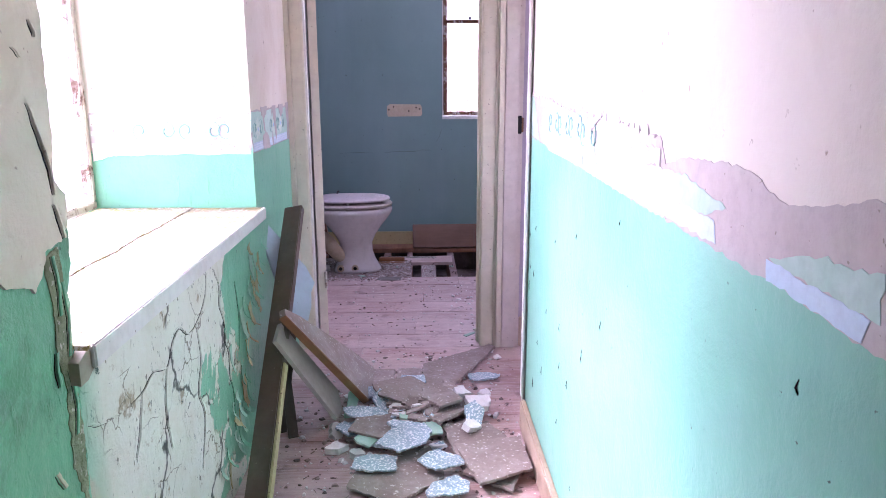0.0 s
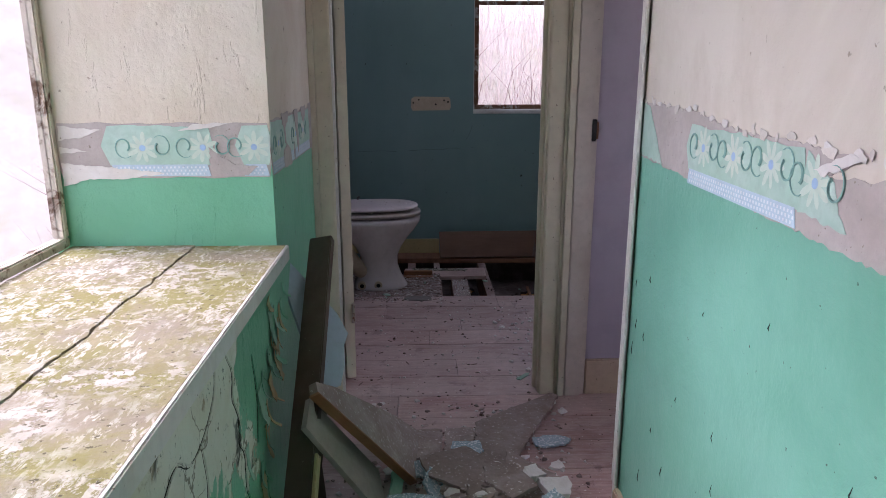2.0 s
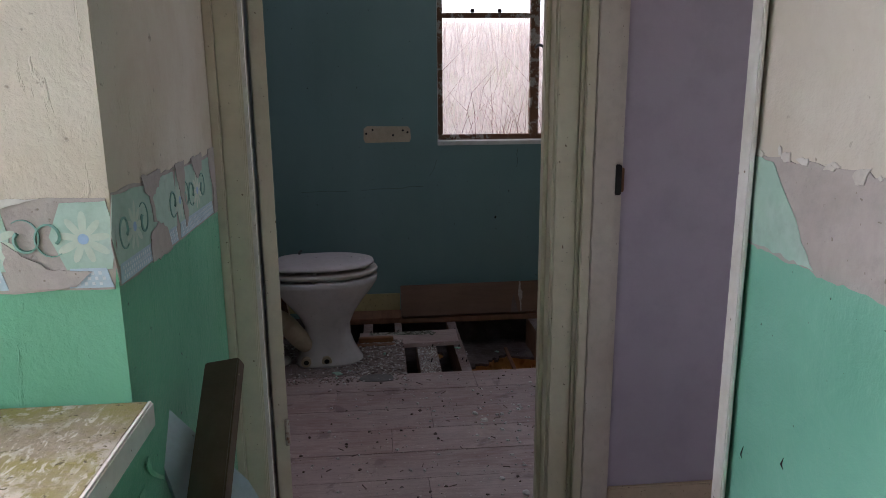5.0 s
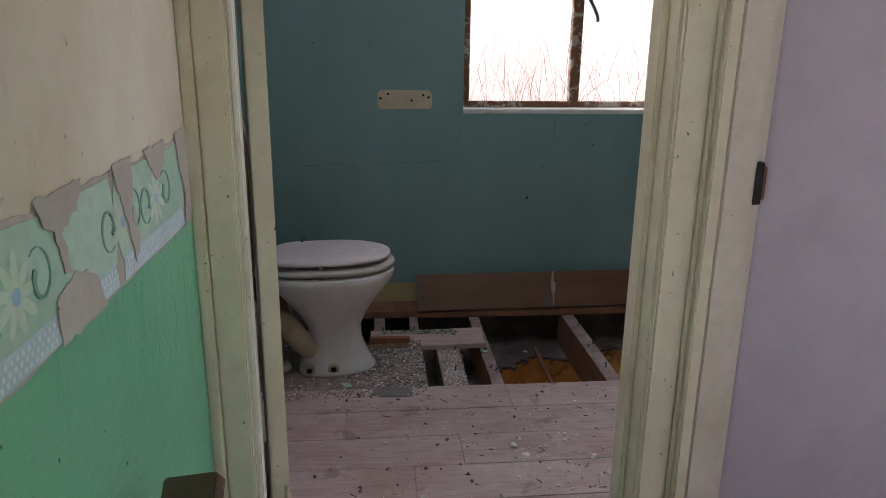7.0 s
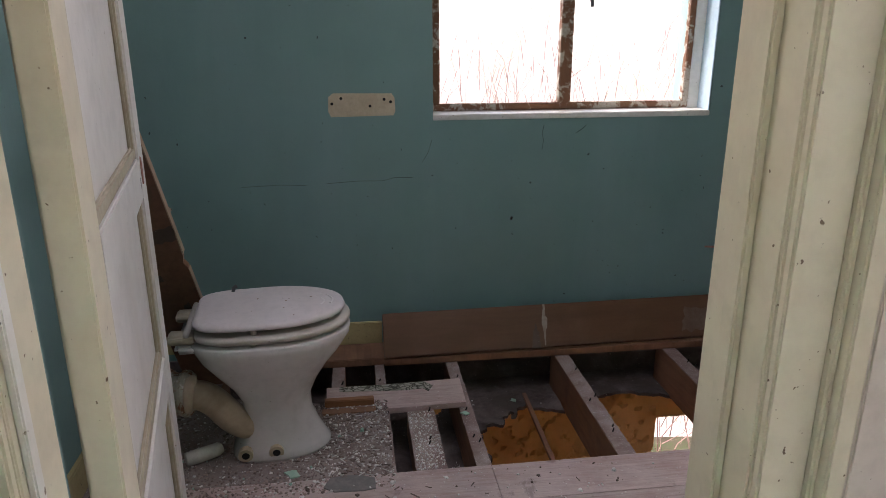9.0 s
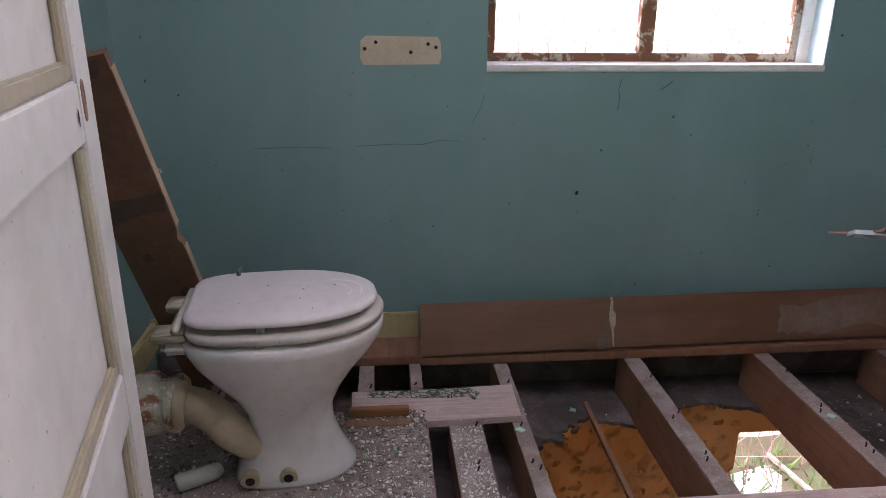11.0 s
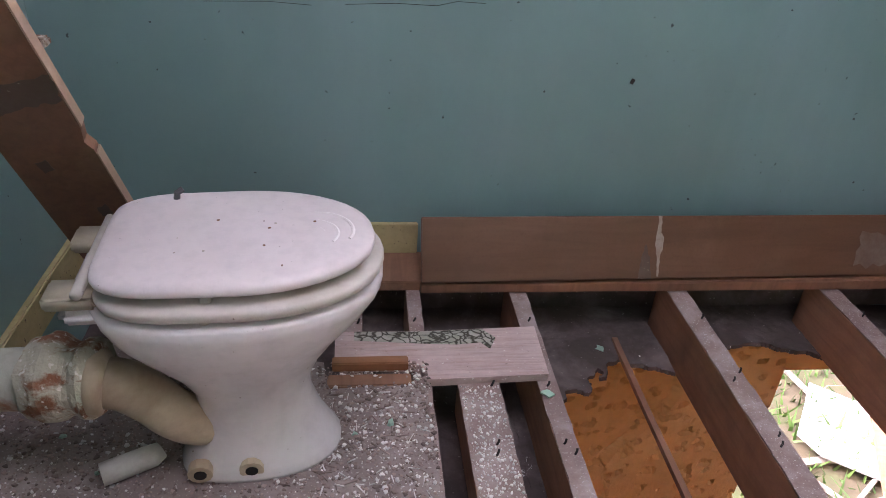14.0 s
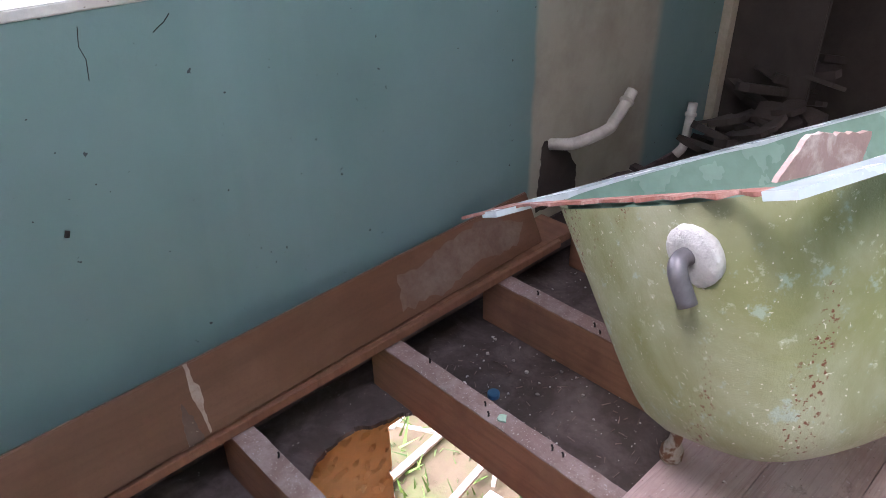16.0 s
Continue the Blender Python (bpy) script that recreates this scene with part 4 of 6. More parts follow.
soil = thing("soil_pipe", "thick soil pipe with rust-scabbed collar entering the wall", "pipe", pose(-0.66, 4.815, 0.24))
bm = tube([(0.034 - 0.0088 * k, 0.0006 * k, -0.0004 * k) for k in range(15)], [0.060, 0.068, 0.072, 0.070, 0.064, 0.063, 0.066, 0.072, 0.076, 0.078, 0.077, 0.074, 0.072, 0.070, 0.058], 28)
for v in bm.verts:
    v.co *= Vector((1, 1, 1)) * (1 + 0.06 * noise.noise(v.co * 30) + 0.03 * noise.noise(v.co * 90))
part("collar", bm, M_COLLAR, soil, "rusty flaking collar")
part("pipe", tube([(-0.085, 0.008, -0.006), (-0.19, 0.02, -0.02), (-0.292, 0.03, -0.035)], 0.055, 18), M_SOIL, soil, "", True)

# ---- boards in the bathroom ----
long_board = thing("loose_board", "long varnished brown board leaning on the wall", "board", pose(0, 0, 0))
lb = part("plank", block((0, 0, 0), (1.90, 0.178, 0.022), 0.003), M_BROWN, long_board)
lb.matrix_basis = plane_pose((-0.02, 5.435, 0.012), (1.88, 5.47, 0.012), (-0.02, 5.53, 0.20))
splash = part("splash", slab(ragged([(0.004, 0), (0.007, 0.05), (0.016, 0.075), (0.020, 0.11), (0.012, 0.125), (0.014, 0.172), (0.004, 0.172), (0.0, 0.13), (-0.006, 0.105), (-0.004, 0.08), (0.0, 0.05), (0.0, 0.0)], 0.008, 0.003, 8.0), 0.0008), M_DRIP, long_board, "dried pale drip")
splash.matrix_basis = plane_pose((-0.02, 5.435, 0.012), (1.88, 5.47, 0.012), (-0.02, 5.53, 0.20)) @ pose(0.67, 0.006, 0.0215)

LEANW = 0.16
dust = part("dust_smear", slab(ragged([(1.28, 0.03), (1.45, 0.02), (1.62, 0.05), (1.78, 0.03), (1.84, 0.09), (1.70, 0.16), (1.52, 0.15), (1.40, 0.12), (1.31, 0.13)], 0.02, 0.012, 5.0), 0.0006), surface("dusty_smear", (0.17, 0.105, 0.072), (0.235, 0.175, 0.135), 0.8, 12.0, (0.40, 0.75)), long_board, "dried dusty smear")
dust.matrix_basis = plane_pose((-0.02, 5.435, 0.012), (1.88, 5.47, 0.012), (-0.02, 5.53, 0.20)) @ pose(0, 0, 0.0221)
stain = part("dark_mark", slab(ragged([(0.615, 0.0), (0.655, 0.0), (0.648, 0.06), (0.636, 0.10), (0.625, 0.06)], 0.01, 0.004, 6.0), 0.0006), M_DARKWOOD, long_board, "ragged dark mark on the board")
stain.matrix_basis = plane_pose((-0.02, 5.435, 0.012), (1.88, 5.47, 0.012), (-0.02, 5.53, 0.20)) @ pose(0, 0, 0.0221)
lean = thing("leaning_board", "broken brown plank leaning in the bathroom corner", "board")
lp = part("plank", slab([(0, 0), (LEANW, 0), (LEANW, 0.62), (LEANW - 0.009, 0.64), (LEANW - 0.002, 0.67), (LEANW, 1.165), (LEANW - 0.03, 1.160), (0.11, 1.166), (0.05, 1.160), (0.0, 1.166)], 0.022), M_LEAN, lean)
lp.matrix_basis = plane_pose((-0.764, 5.345, 0.002), (-0.605, 5.340, 0.014), (-0.844, 4.835, 1.062))

for outline, seed in (([(0.0, 0.70), (0.16, 0.745), (0.16, 0.80), (0.10, 0.785), (0.0, 0.77)], 1.0), ([(0.10, 0.42), (0.125, 0.43), (0.12, 0.46), (0.10, 0.45)], 2.0), ([(0.02, 1.10), (0.13, 1.11), (0.14, 1.15), (0.03, 1.155)], 3.0), ([(0.05, 0.56), (0.07, 0.57), (0.065, 0.60), (0.045, 0.59)], 4.0)):
    part("dark_mark", slab(ragged(outline, 0.008, 0.006, seed), 0.0006), M_DARKWOOD, lean, "ragged dark mark on the board").matrix_basis = lp.matrix_basis @ pose(0, 0, 0.0221)
pe = part("pale_edge", slab([(LEANW, 0.0), (LEANW + 0.003, 0.0), (LEANW + 0.003, 0.61), (LEANW, 0.61)], 0.022), surface("sawn_edge", (0.50, 0.34, 0.24), (0.38, 0.24, 0.16), 0.7, 9.0), lean, "pale sawn edge")
pe.matrix_basis = lp.matrix_basis.copy()
pe = part("pale_edge", slab([(LEANW, 0.68), (LEANW + 0.003, 0.68), (LEANW + 0.003, 1.13), (LEANW, 1.13)], 0.022), bpy.data.materials["sawn_edge"], lean, "pale sawn edge")
pe.matrix_basis = lp.matrix_basis.copy()
brk = thing("wall_bracket", "corroded iron cistern bracket on the blue wall", "bracket", pose(-0.95, 5.03, 0.75))
part("arm", block((0.0, -0.012, 0.0), (0.27, 0.012, 0.016), 0.004), M_RUST, brk)
part("upright", block((0.0, -0.014, -0.24), (0.012, 0.014, 0.02), 0.003), M_SOIL, brk)
part("brace", tube(bend([(0.012, 0, -0.16), (0.05, 0, -0.13), (0.06, 0, -0.07), (0.09, 0, -0.01)], 5), 0.008, 8), M_RUST, brk)

cross = thing("short_plank", "short pink-grey floorboard offcut lying across joists", "board")
part("plank", slab([(-0.245, 5.115), (-0.045, 5.105), (-0.035, 5.055), (0.255, 5.066), (0.260, 5.245), (-0.03, 5.232), (-0.245, 5.235)], 0.022, 0.002), M_FLOOR, cross).matrix_basis = pose(0, 0, -0.022)
part("crazed_paint", slab([(-0.20, 5.20), (-0.05, 5.185), (0.05, 5.178), (0.11, 5.185), (0.13, 5.16), (0.15, 5.20), (0.12, 5.236), (-0.03, 5.229), (-0.2, 5.232)], 0.002), crazed("crazed_lino"), cross, "crazed green paint flakes")
stick = thing("batten_offcut", "split orange batten offcut beside the toilet", "batten")
part("batten", block((-0.25, 5.085, 0.0), (-0.075, 5.112, 0.026), 0.003), M_ORANGE_EDGE, stick)
part("lower_batten", block((-0.26, 5.035, -0.02), (-0.07, 5.075, 0.004), 0.003), M_JOIST, stick)
lath = thing("loose_lath", "thin splintered lath fallen through the joists", "lath")
part("lath", tube([(0.565, 5.42, -0.19), (0.55, 5.10, -0.175), (0.525, 4.66, -0.14)], 0.011, 4), M_JOIST, lath)

# bare filler patch and cracks on the far wall
patch = tagged(part("wall_patch", slab([(-0.19, 0.965), (0.05, 0.968), (0.058, 0.985), (0.055, 1.035), (0.045, 1.052), (-0.18, 1.055), (-0.198, 1.04), (-0.2, 0.985)], 0.0015), M_PATCH), "bare patch with screw holes on the blue wall", "patch")
patch.matrix_basis = Matrix(((1, 0, 0, 0), (0, 0, -1, FAR_Y - 0.0004), (0, 1, 0, 0), (0, 0, 0, 1)))
for x, z in ((-0.185, 1.015), (-0.15, 1.035), (-0.04, 1.005), (0.015, 1.03), (0.04, 1.02)):
    part("screw_hole", tube([(x, z, 0.0), (x, z, 0.0025)], 0.006, 8), M_BLACK, patch)


def crack(points, r, label="hairline crack in the blue wall"):
    return tagged(part("wall_crack", tube([(x, FAR_Y - 0.0005, z) for x, z in points], r, 4), M_BLACK), label, "crack")


crack([(0.655, 0.92), (0.648, 0.885), (0.655, 0.86), (0.650, 0.82)], 0.0009)
crack([(0.79, 0.885), (0.805, 0.895), (0.815, 0.90), (0.83, 0.915)], 0.0012)
crack([(-0.55, 0.70), (-0.40, 0.705), (-0.30, 0.70)], 0.0007)
crack([(-0.22, 0.705), (-0.1, 0.712), (0.0, 0.71), (0.05, 0.722), (0.12, 0.72)], 0.0008)
crack([(0.20, 0.87), (0.185, 0.82), (0.16, 0.78)], 0.0007)
crack([(0.528, 0.530), (0.533, 0.543)], 0.006, "small dark hole in the blue wall")

# ---- the bath, tipped over the missing floor ----
T0 = Vector((1.15, 5.05, 0.555))
RX = Vector((0.959, -0.284, 0.0)).normalized()
EY = Vector((-0.256, -0.864, 0.437))
EY = (EY - RX * EY.dot(RX)).normalized()
NZ = EY.cross(RX).normalized()
NZ = NZ if NZ.z > 0 else -NZ
BATH_M = Matrix((( RX.x, -EY.x, NZ.x, T0.x), (RX.y, -EY.y, NZ.y, T0.y), (RX.z, -EY.z, NZ.z, T0.z), (0, 0, 0, 1)))
bath = thing("bathtub", "old cast-iron bath tipped over, broken rim, green underside", "bathtub", BATH_M)
BLEN, BWID, BDEP = 1.45, 0.72, 0.46


def tub_shell(grow, top, bottom, n=40, rows=10):
    """A bath's bowl in local space: x along its length, y from -width to 0, z down from the rim."""
    bm = bmesh.new()
    rings = []
    for i in range(rows + 1):
        u = i / rows
        z = top + (bottom - top) * math.sin(u * math.pi / 2) ** 0.9
        pinch = 0.075 * math.sin(u * math.pi / 2) ** 0.9 + 0.11 * u ** 6
        hx, hy = BLEN / 2 - 0.055 - pinch * 0.8 + grow, BWID / 2 - 0.055 - pinch + grow
        ring_v = []
        for k in range(n):
            t = 2 * math.pi * k / n
            co, si = math.cos(t), math.sin(t)
            ring_v.append(bm.verts.new((BLEN / 2 + hx * math.copysign(abs(co) ** 0.5, co), -BWID / 2 + hy * math.copysign(abs(si) ** 0.5, si), z)))
        rings.append(ring_v)
    for p, q in zip(rings, rings[1:]):
        for k in range(n):
            bm.faces.new((p[k], p[(k + 1) % n], q[(k + 1) % n], q[k]))
    bm.faces.new(rings[-1])
    return bm


part("outer_shell", tub_shell(0.006, -0.012, -BDEP), M_TUBOUT, bath, "flaking green iron underside with rust spots", True)
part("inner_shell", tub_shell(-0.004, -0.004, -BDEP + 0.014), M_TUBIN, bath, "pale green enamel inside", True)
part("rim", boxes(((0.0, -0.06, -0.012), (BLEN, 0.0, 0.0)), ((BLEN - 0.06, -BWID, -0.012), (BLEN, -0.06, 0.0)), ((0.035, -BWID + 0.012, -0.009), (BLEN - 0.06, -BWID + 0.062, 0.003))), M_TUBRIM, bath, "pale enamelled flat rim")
bm = bmesh.new()
prev = None
for k in range(31):
    y = -(BWID - 0.062) * k / 30
    x = 0.004 + 0.026 * noise.noise((k * 0.8, 0, 0)) + (0.05 if k > 0 else 0)
    cur = [bm.verts.new((x - 0.05 * (1 - min(k / 3, 1)), y, 0.001)), bm.verts.new((0.075, y, 0.001)), bm.verts.new((0.075, y, -0.007)), bm.verts.new((x - 0.05 * (1 - min(k / 3, 1)), y, -0.005 + 0.008 * noise.noise((k * 0.9, 4, 0)))) ]
    if prev:
        for a in range(4):
            bm.faces.new((prev[a], prev[(a + 1) % 4], cur[(a + 1) % 4], cur[a]))
    prev = cur
part("broken_rim", bm, M_BREAK, bath, "snapped red-brown rim edge")
part("overflow_plate", tube([(0.080, -0.49, -0.088), (0.066, -0.49, -0.090), (0.062, -0.49, -0.0905), (0.060, -0.49, -0.091)], [0.050, 0.050, 0.042, 0.028], 22), M_PUTTY, bath, "pale putty round the overflow", True)
part("overflow_pipe", tube(bend([(0.075, -0.49, -0.088), (0.046, -0.491, -0.090), (0.034, -0.494, -0.108), (0.036, -0.500, -0.155)], 6), 0.0145, 14), M_GREYMETAL, bath, "grey overflow elbow", True)
part("foot", tube([(0.285, -0.19, -0.425), (0.295, -0.12, -0.53), (0.302, -0.08, -0.585), (0.306, -0.062, -0.610), (0.309, -0.050, -0.628)], [0.020, 0.013, 0.015, 0.026, 0.026], 12), M_RUST, bath, "rusty cast foot", True)
part("foot", tube([(1.15, -0.52, -BDEP + 0.04), (1.15, -0.50, -BDEP - 0.10)], [0.022, 0.02], 10), M_RUST, bath, "rusty cast foot", True)

rag = tagged(part("broken_board", slab(ragged([(0.0, 0.0), (0.235, 0.0), (0.25, 0.085), (0.07, 0.085)], 0.012, 0.006, 2.0), 0.012), surface("pink_board", (0.42, 0.30, 0.27), (0.62, 0.55, 0.52), 0.7, 9.0, (0.5, 0.62), bump=0.3)), "pinkish broken board lying in the bath", "board")
rag.matrix_basis = plane_pose((1.455, 4.62, 0.66), (1.679, 4.55, 0.622), (1.503, 4.62, 0.725))

# waste pipes by the far wall
for pts, r, nm in (([(2.08, 5.60, 0.27), (2.12, 5.52, 0.285), (2.27, 5.50, 0.295), (2.31, 5.50, 0.315), (2.35, 5.50, 0.345), (2.41, 5.50, 0.405)], 0.021, "pale plastic waste pipe bent up from the wall"), ([(2.84, 5.52, 0.02), (2.862, 5.50, 0.06), (2.875, 5.50, 0.15), (2.885, 5.50, 0.24)], 0.019, "short upright pale waste pipe")):
    w = thing("waste_pipe", nm, "pipe")
    pp = part("pipe", tube(bend(pts, 5), r, 12), M_PLASTIC, w, "", True)
    part("coupling", tube([Vector(pts[-2]) * 0.6 + Vector(pts[-1]) * 0.4, Vector(pts[-2]) * 0.45 + Vector(pts[-1]) * 0.55], r * 1.25, 12), M_PLASTIC, pp, "", True)
tagged(part("pipe_stain", slab(ragged([(2.02, 0.02), (2.25, 0.02), (2.24, 0.14), (2.16, 0.25), (2.04, 0.29)], 0.02, 0.012, 4.0), 0.002), M_GLOOM_DARK), "dark broken plaster round the waste pipe", "patch").matrix_basis = Matrix(((1, 0, 0, 0), (0, 0, -1, FAR_Y - 0.0004), (0, 1, 0, 0), (0, 0, 0, 1)))
cup = thing("cupboard_frame", "dark broken cupboard frame at the bathroom's end", "cupboard")
part("upright", block((3.20, 5.555, 0.0), (3.255, 5.598, 2.0), 0.004), M_BEAD, cup)
# Cupboard side and back are coloured near black for the gloom here.
part("side", block((3.262, 5.20, 0.0), (3.29, 5.598, 2.0), 0.004), M_GLOOM_DARK, cup)
part("back", block((3.291, 5.58, 0.0), (BR - 0.002, 5.598, 2.0), 0.003), M_GLOOM_DARK, cup, "boarded back, darkened for the gloom at this end")
part("shelf", block((3.291, 5.22, 0.72), (BR - 0.002, 5.578, 0.75), 0.003), M_DARKWOOD, cup)
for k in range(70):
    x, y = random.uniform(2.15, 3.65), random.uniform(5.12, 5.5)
    o = tagged(part("rubble_piece", slab(shard(random.uniform(0.08, 0.35), random.uniform(0.05, 0.18)), random.uniform(0.012, 0.04)), M_GLOOM_DARK), "broken board heaped at the bathroom's end, darkened for gloom", "rubble", "heap at the bathroom's end")
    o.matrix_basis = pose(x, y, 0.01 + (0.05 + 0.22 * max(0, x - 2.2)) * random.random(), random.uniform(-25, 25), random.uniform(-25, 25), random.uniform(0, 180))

# ---- hall: leaning pieces ----
bat = thing("leaning_batten", "dark brown painted batten leaning on the hall wall", "batten")
p = part("batten", block((0, 0, 0), (1.18, 0.070, 0.030), 0.003), M_DARKWOOD, bat)
BM = plane_pose((-0.480, 2.10, 0.0), (-0.487, 3.02, 0.735), (-0.415, 2.10, 0.02))
p.matrix_basis = BM
p = part("pale_edge", block((0, 0.070, 0.002), (0.5, 0.078, 0.028), 0.002), M_YELLOW, bat, "cream painted edge")
p.matrix_basis = BM
blue = tagged(part("torn_board", slab([(0, 0), (0.07, -0.005), (0.11, 0.05), (0.13, 0.10), (0.16, 0.13), (0.145, 0.20), (0.02, 0.43), (0.0, 0.43)], 0.010), surface("blue_board", (0.42, 0.52, 0.58), (0.36, 0.45, 0.50), 0.7, 6.0, speck=(0.2, 0.2, 0.2), speck_cut=0.72)), "torn pale blue board fragment behind the batten", "board")
blue.matrix_basis = plane_pose((-0.44, 2.78, 0.34), (-0.37, 2.86, 0.34), (-0.47, 3.02, 0.71))
panel = thing("tilted_panel", "fallen brown panel with raw orange edge, tilted on debris", "panel")
PM = plane_pose((-0.425, 2.52, 0.46), (-0.187, 2.80, 0.03), (-0.173, 3.107, 0.02))
p = part("face", slab([(0, 0), (0.567, 0), (0.60, 0.08), (0.66, 0.16), (0.70, 0.25), (0.50, 0.205), (0.30, 0.14), (0.10, 0.075), (0.0, 0.03)], 0.022), M_HARD, panel)
p.matrix_basis = PM
p = part("raw_edge", block((0.0, -0.006, -0.004), (0.57, 0.0, 0.024), 0.002), M_ORANGE_EDGE, panel, "raw orange-brown edge")
p.matrix_basis = PM
pale = tagged(part("fallen_board", slab([(0, 0), (0.42, 0.0), (0.47, 0.08), (0.45, 0.17), (0.03, 0.12)], 0.014), surface("pale_board", (0.38, 0.33, 0.28), (0.29, 0.24, 0.20), 0.8, 6.0)), "pale dusty board slumped under the fallen panel", "board")
pale.matrix_basis = plane_pose((-0.44, 2.46, 0.40), (-0.255, 2.64, 0.0), (-0.44, 2.60, 0.40))
for a, b in (((-0.50, 2.50, 0.0), (-0.47, 2.62, 0.42)), ((-0.43, 2.58, 0.0), (-0.47, 2.66, 0.30)), ((-0.48, 2.62, 0.0), (-0.44, 2.70, 0.36))):
    o = tagged(part("splintered_lath", block((0, 0, 0), ((Vector(b) - Vector(a)).length, 0.035, 0.008), 0.001), M_DARKWOOD), "grey splintered lath leaning under the panel", "lath", "laths under the panel")
    o.matrix_basis = plane_pose(a, b, (a[0] + 0.1, a[1] + 0.03, a[2]))

# hall debris: broken sheets
SHEETS = [  # outlines on the hall floor, height and tilt
    ([(0.04, 3.19), (0.35, 3.41), (0.37, 3.38), (0.24, 3.12), (0.10, 2.84), (0.02, 2.80)], 0.012, 0),
    ([(-0.07, 3.16), (0.03, 3.17), (0.02, 2.97), (-0.075, 2.96)], 0.003, 0),
    ([(-0.175, 3.16), (-0.08, 3.16), (-0.085, 2.98), (-0.18, 2.97)], 0.002, 0),
    ([(-0.16, 2.87), (-0.01, 2.93), (0.05, 2.86), (0.13, 2.80), (0.20, 2.67), (0.09, 2.56), (0.0, 2.69), (-0.13, 2.77)], 0.062, 2),
    ([(0.04, 2.84), (0.13, 2.80), (0.18, 2.68), (0.10, 2.62), (0.03, 2.72)], 0.080, -3),
    ([(0.12, 2.95), (0.28, 2.80), (0.22, 2.68), (0.10, 2.78)], 0.030, 4),
    ([(0.10, 2.60), (0.26, 2.62), (0.37, 2.42), (0.30, 2.20), (0.16, 2.30)], 0.020, 2),
    ([(0.14, 2.46), (0.36, 2.50), (0.37, 2.28), (0.20, 2.20)], 0.034, -2),
    ([(-0.20, 2.62), (-0.06, 2.66), (0.0, 2.58), (-0.10, 2.50), (-0.22, 2.54)], 0.040, 5),
    ([(-0.16, 2.40), (0.05, 2.50), (0.10, 2.30), (-0.05, 2.16), (-0.20, 2.24)], 0.012, 3),
]
for outline, z, tilt in SHEETS:
    cx, cy = sum(p[0] for p in outline) / len(outline), sum(p[1] for p in outline) / len(outline)
    o = tagged(part("broken_sheet", slab(ragged([(x - cx, y - cy) for x, y in outline], 0.016, 0.007, z * 50), 0.009, 0.0015), M_HARD), "broken brown hardboard sheet on the hall floor", "debris", "broken sheets on the hall floor")
    o.matrix_basis = pose(cx, cy, z, tilt, 0.7 * tilt, 0)
DEBRIS = [  # x, y, z, w, h, turn, tilt, kind
    (-0.01, 2.98, 0.030, 0.12, 0.10, 10, 5, "b"), (0.29, 3.06, 0.012, 0.15, 0.07, 12, 5, "b"), (-0.15, 2.86, 0.035, 0.10, 0.08, 40, 25, "b"),
    (-0.11, 2.76, 0.045, 0.10, 0.13, 30, 30, "b"), (-0.17, 2.66, 0.050, 0.20, 0.09, 5, 8, "b"), (-0.22, 2.58, 0.030, 0.09, 0.11, 60, 10, "b"),
    (-0.03, 2.46, 0.060, 0.22, 0.20, 50, -5, "b"), (0.21, 2.62, 0.060, 0.08, 0.11, -15, 35, "b"), (-0.12, 2.34, 0.035, 0.18, 0.12, 0, 4, "b"), (0.08, 2.34, 0.045, 0.15, 0.12, 25, 6, "b"),
    (0.10, 2.20, 0.030, 0.18, 0.10, 30, 3, "b"), (-0.05, 2.56, 0.055, 0.09, 0.07, 70, 12, "b"),
    (-0.23, 2.78, 0.040, 0.05, 0.14, 20, 55, "g"), (-0.02, 2.66, 0.050, 0.17, 0.07, 75, 10, "g"), (-0.16, 2.50, 0.030, 0.10, 0.08, 80, 12, "g"), (0.06, 2.55, 0.045, 0.10, 0.08, 20, 15, "g"),
    (-0.26, 2.48, 0.004, 0.08, 0.06, 40, 0, "c"), (0.24, 2.72, 0.045, 0.11, 0.09, 5, 10, "c"), (0.17, 2.76, 0.070, 0.07, 0.06, 35, 15, "c"), (0.20, 2.56, 0.035, 0.10, 0.06, 60, 20, "c"), (-0.18, 2.44, 0.004, 0.06, 0.05, 10, 0, "c"), (-0.28, 2.60, 0.004, 0.05, 0.09, 30, 40, "c"),
]
for x, y, z, w, h, turn, tilt, kind in DEBRIS:
    mat = {"b": M_BLUECHIP, "g": M_GREENCHIP, "c": M_CHIP}[kind]
    lab = {"b": "broken sheet with pale blue flaking face", "g": "broken green-painted plaster sheet", "c": "crumbled pale plaster lump"}[kind]
    o = tagged(part("broken_piece", slab(ragged(shard(w, h, 7, 0.16), 0.010, 0.006, x + y), 0.007 if kind != "c" else 0.022, 0.002), mat), lab, "debris", "broken pieces on the hall floor")
    o.matrix_basis = pose(x, y, z, tilt, tilt * 0.6, turn)


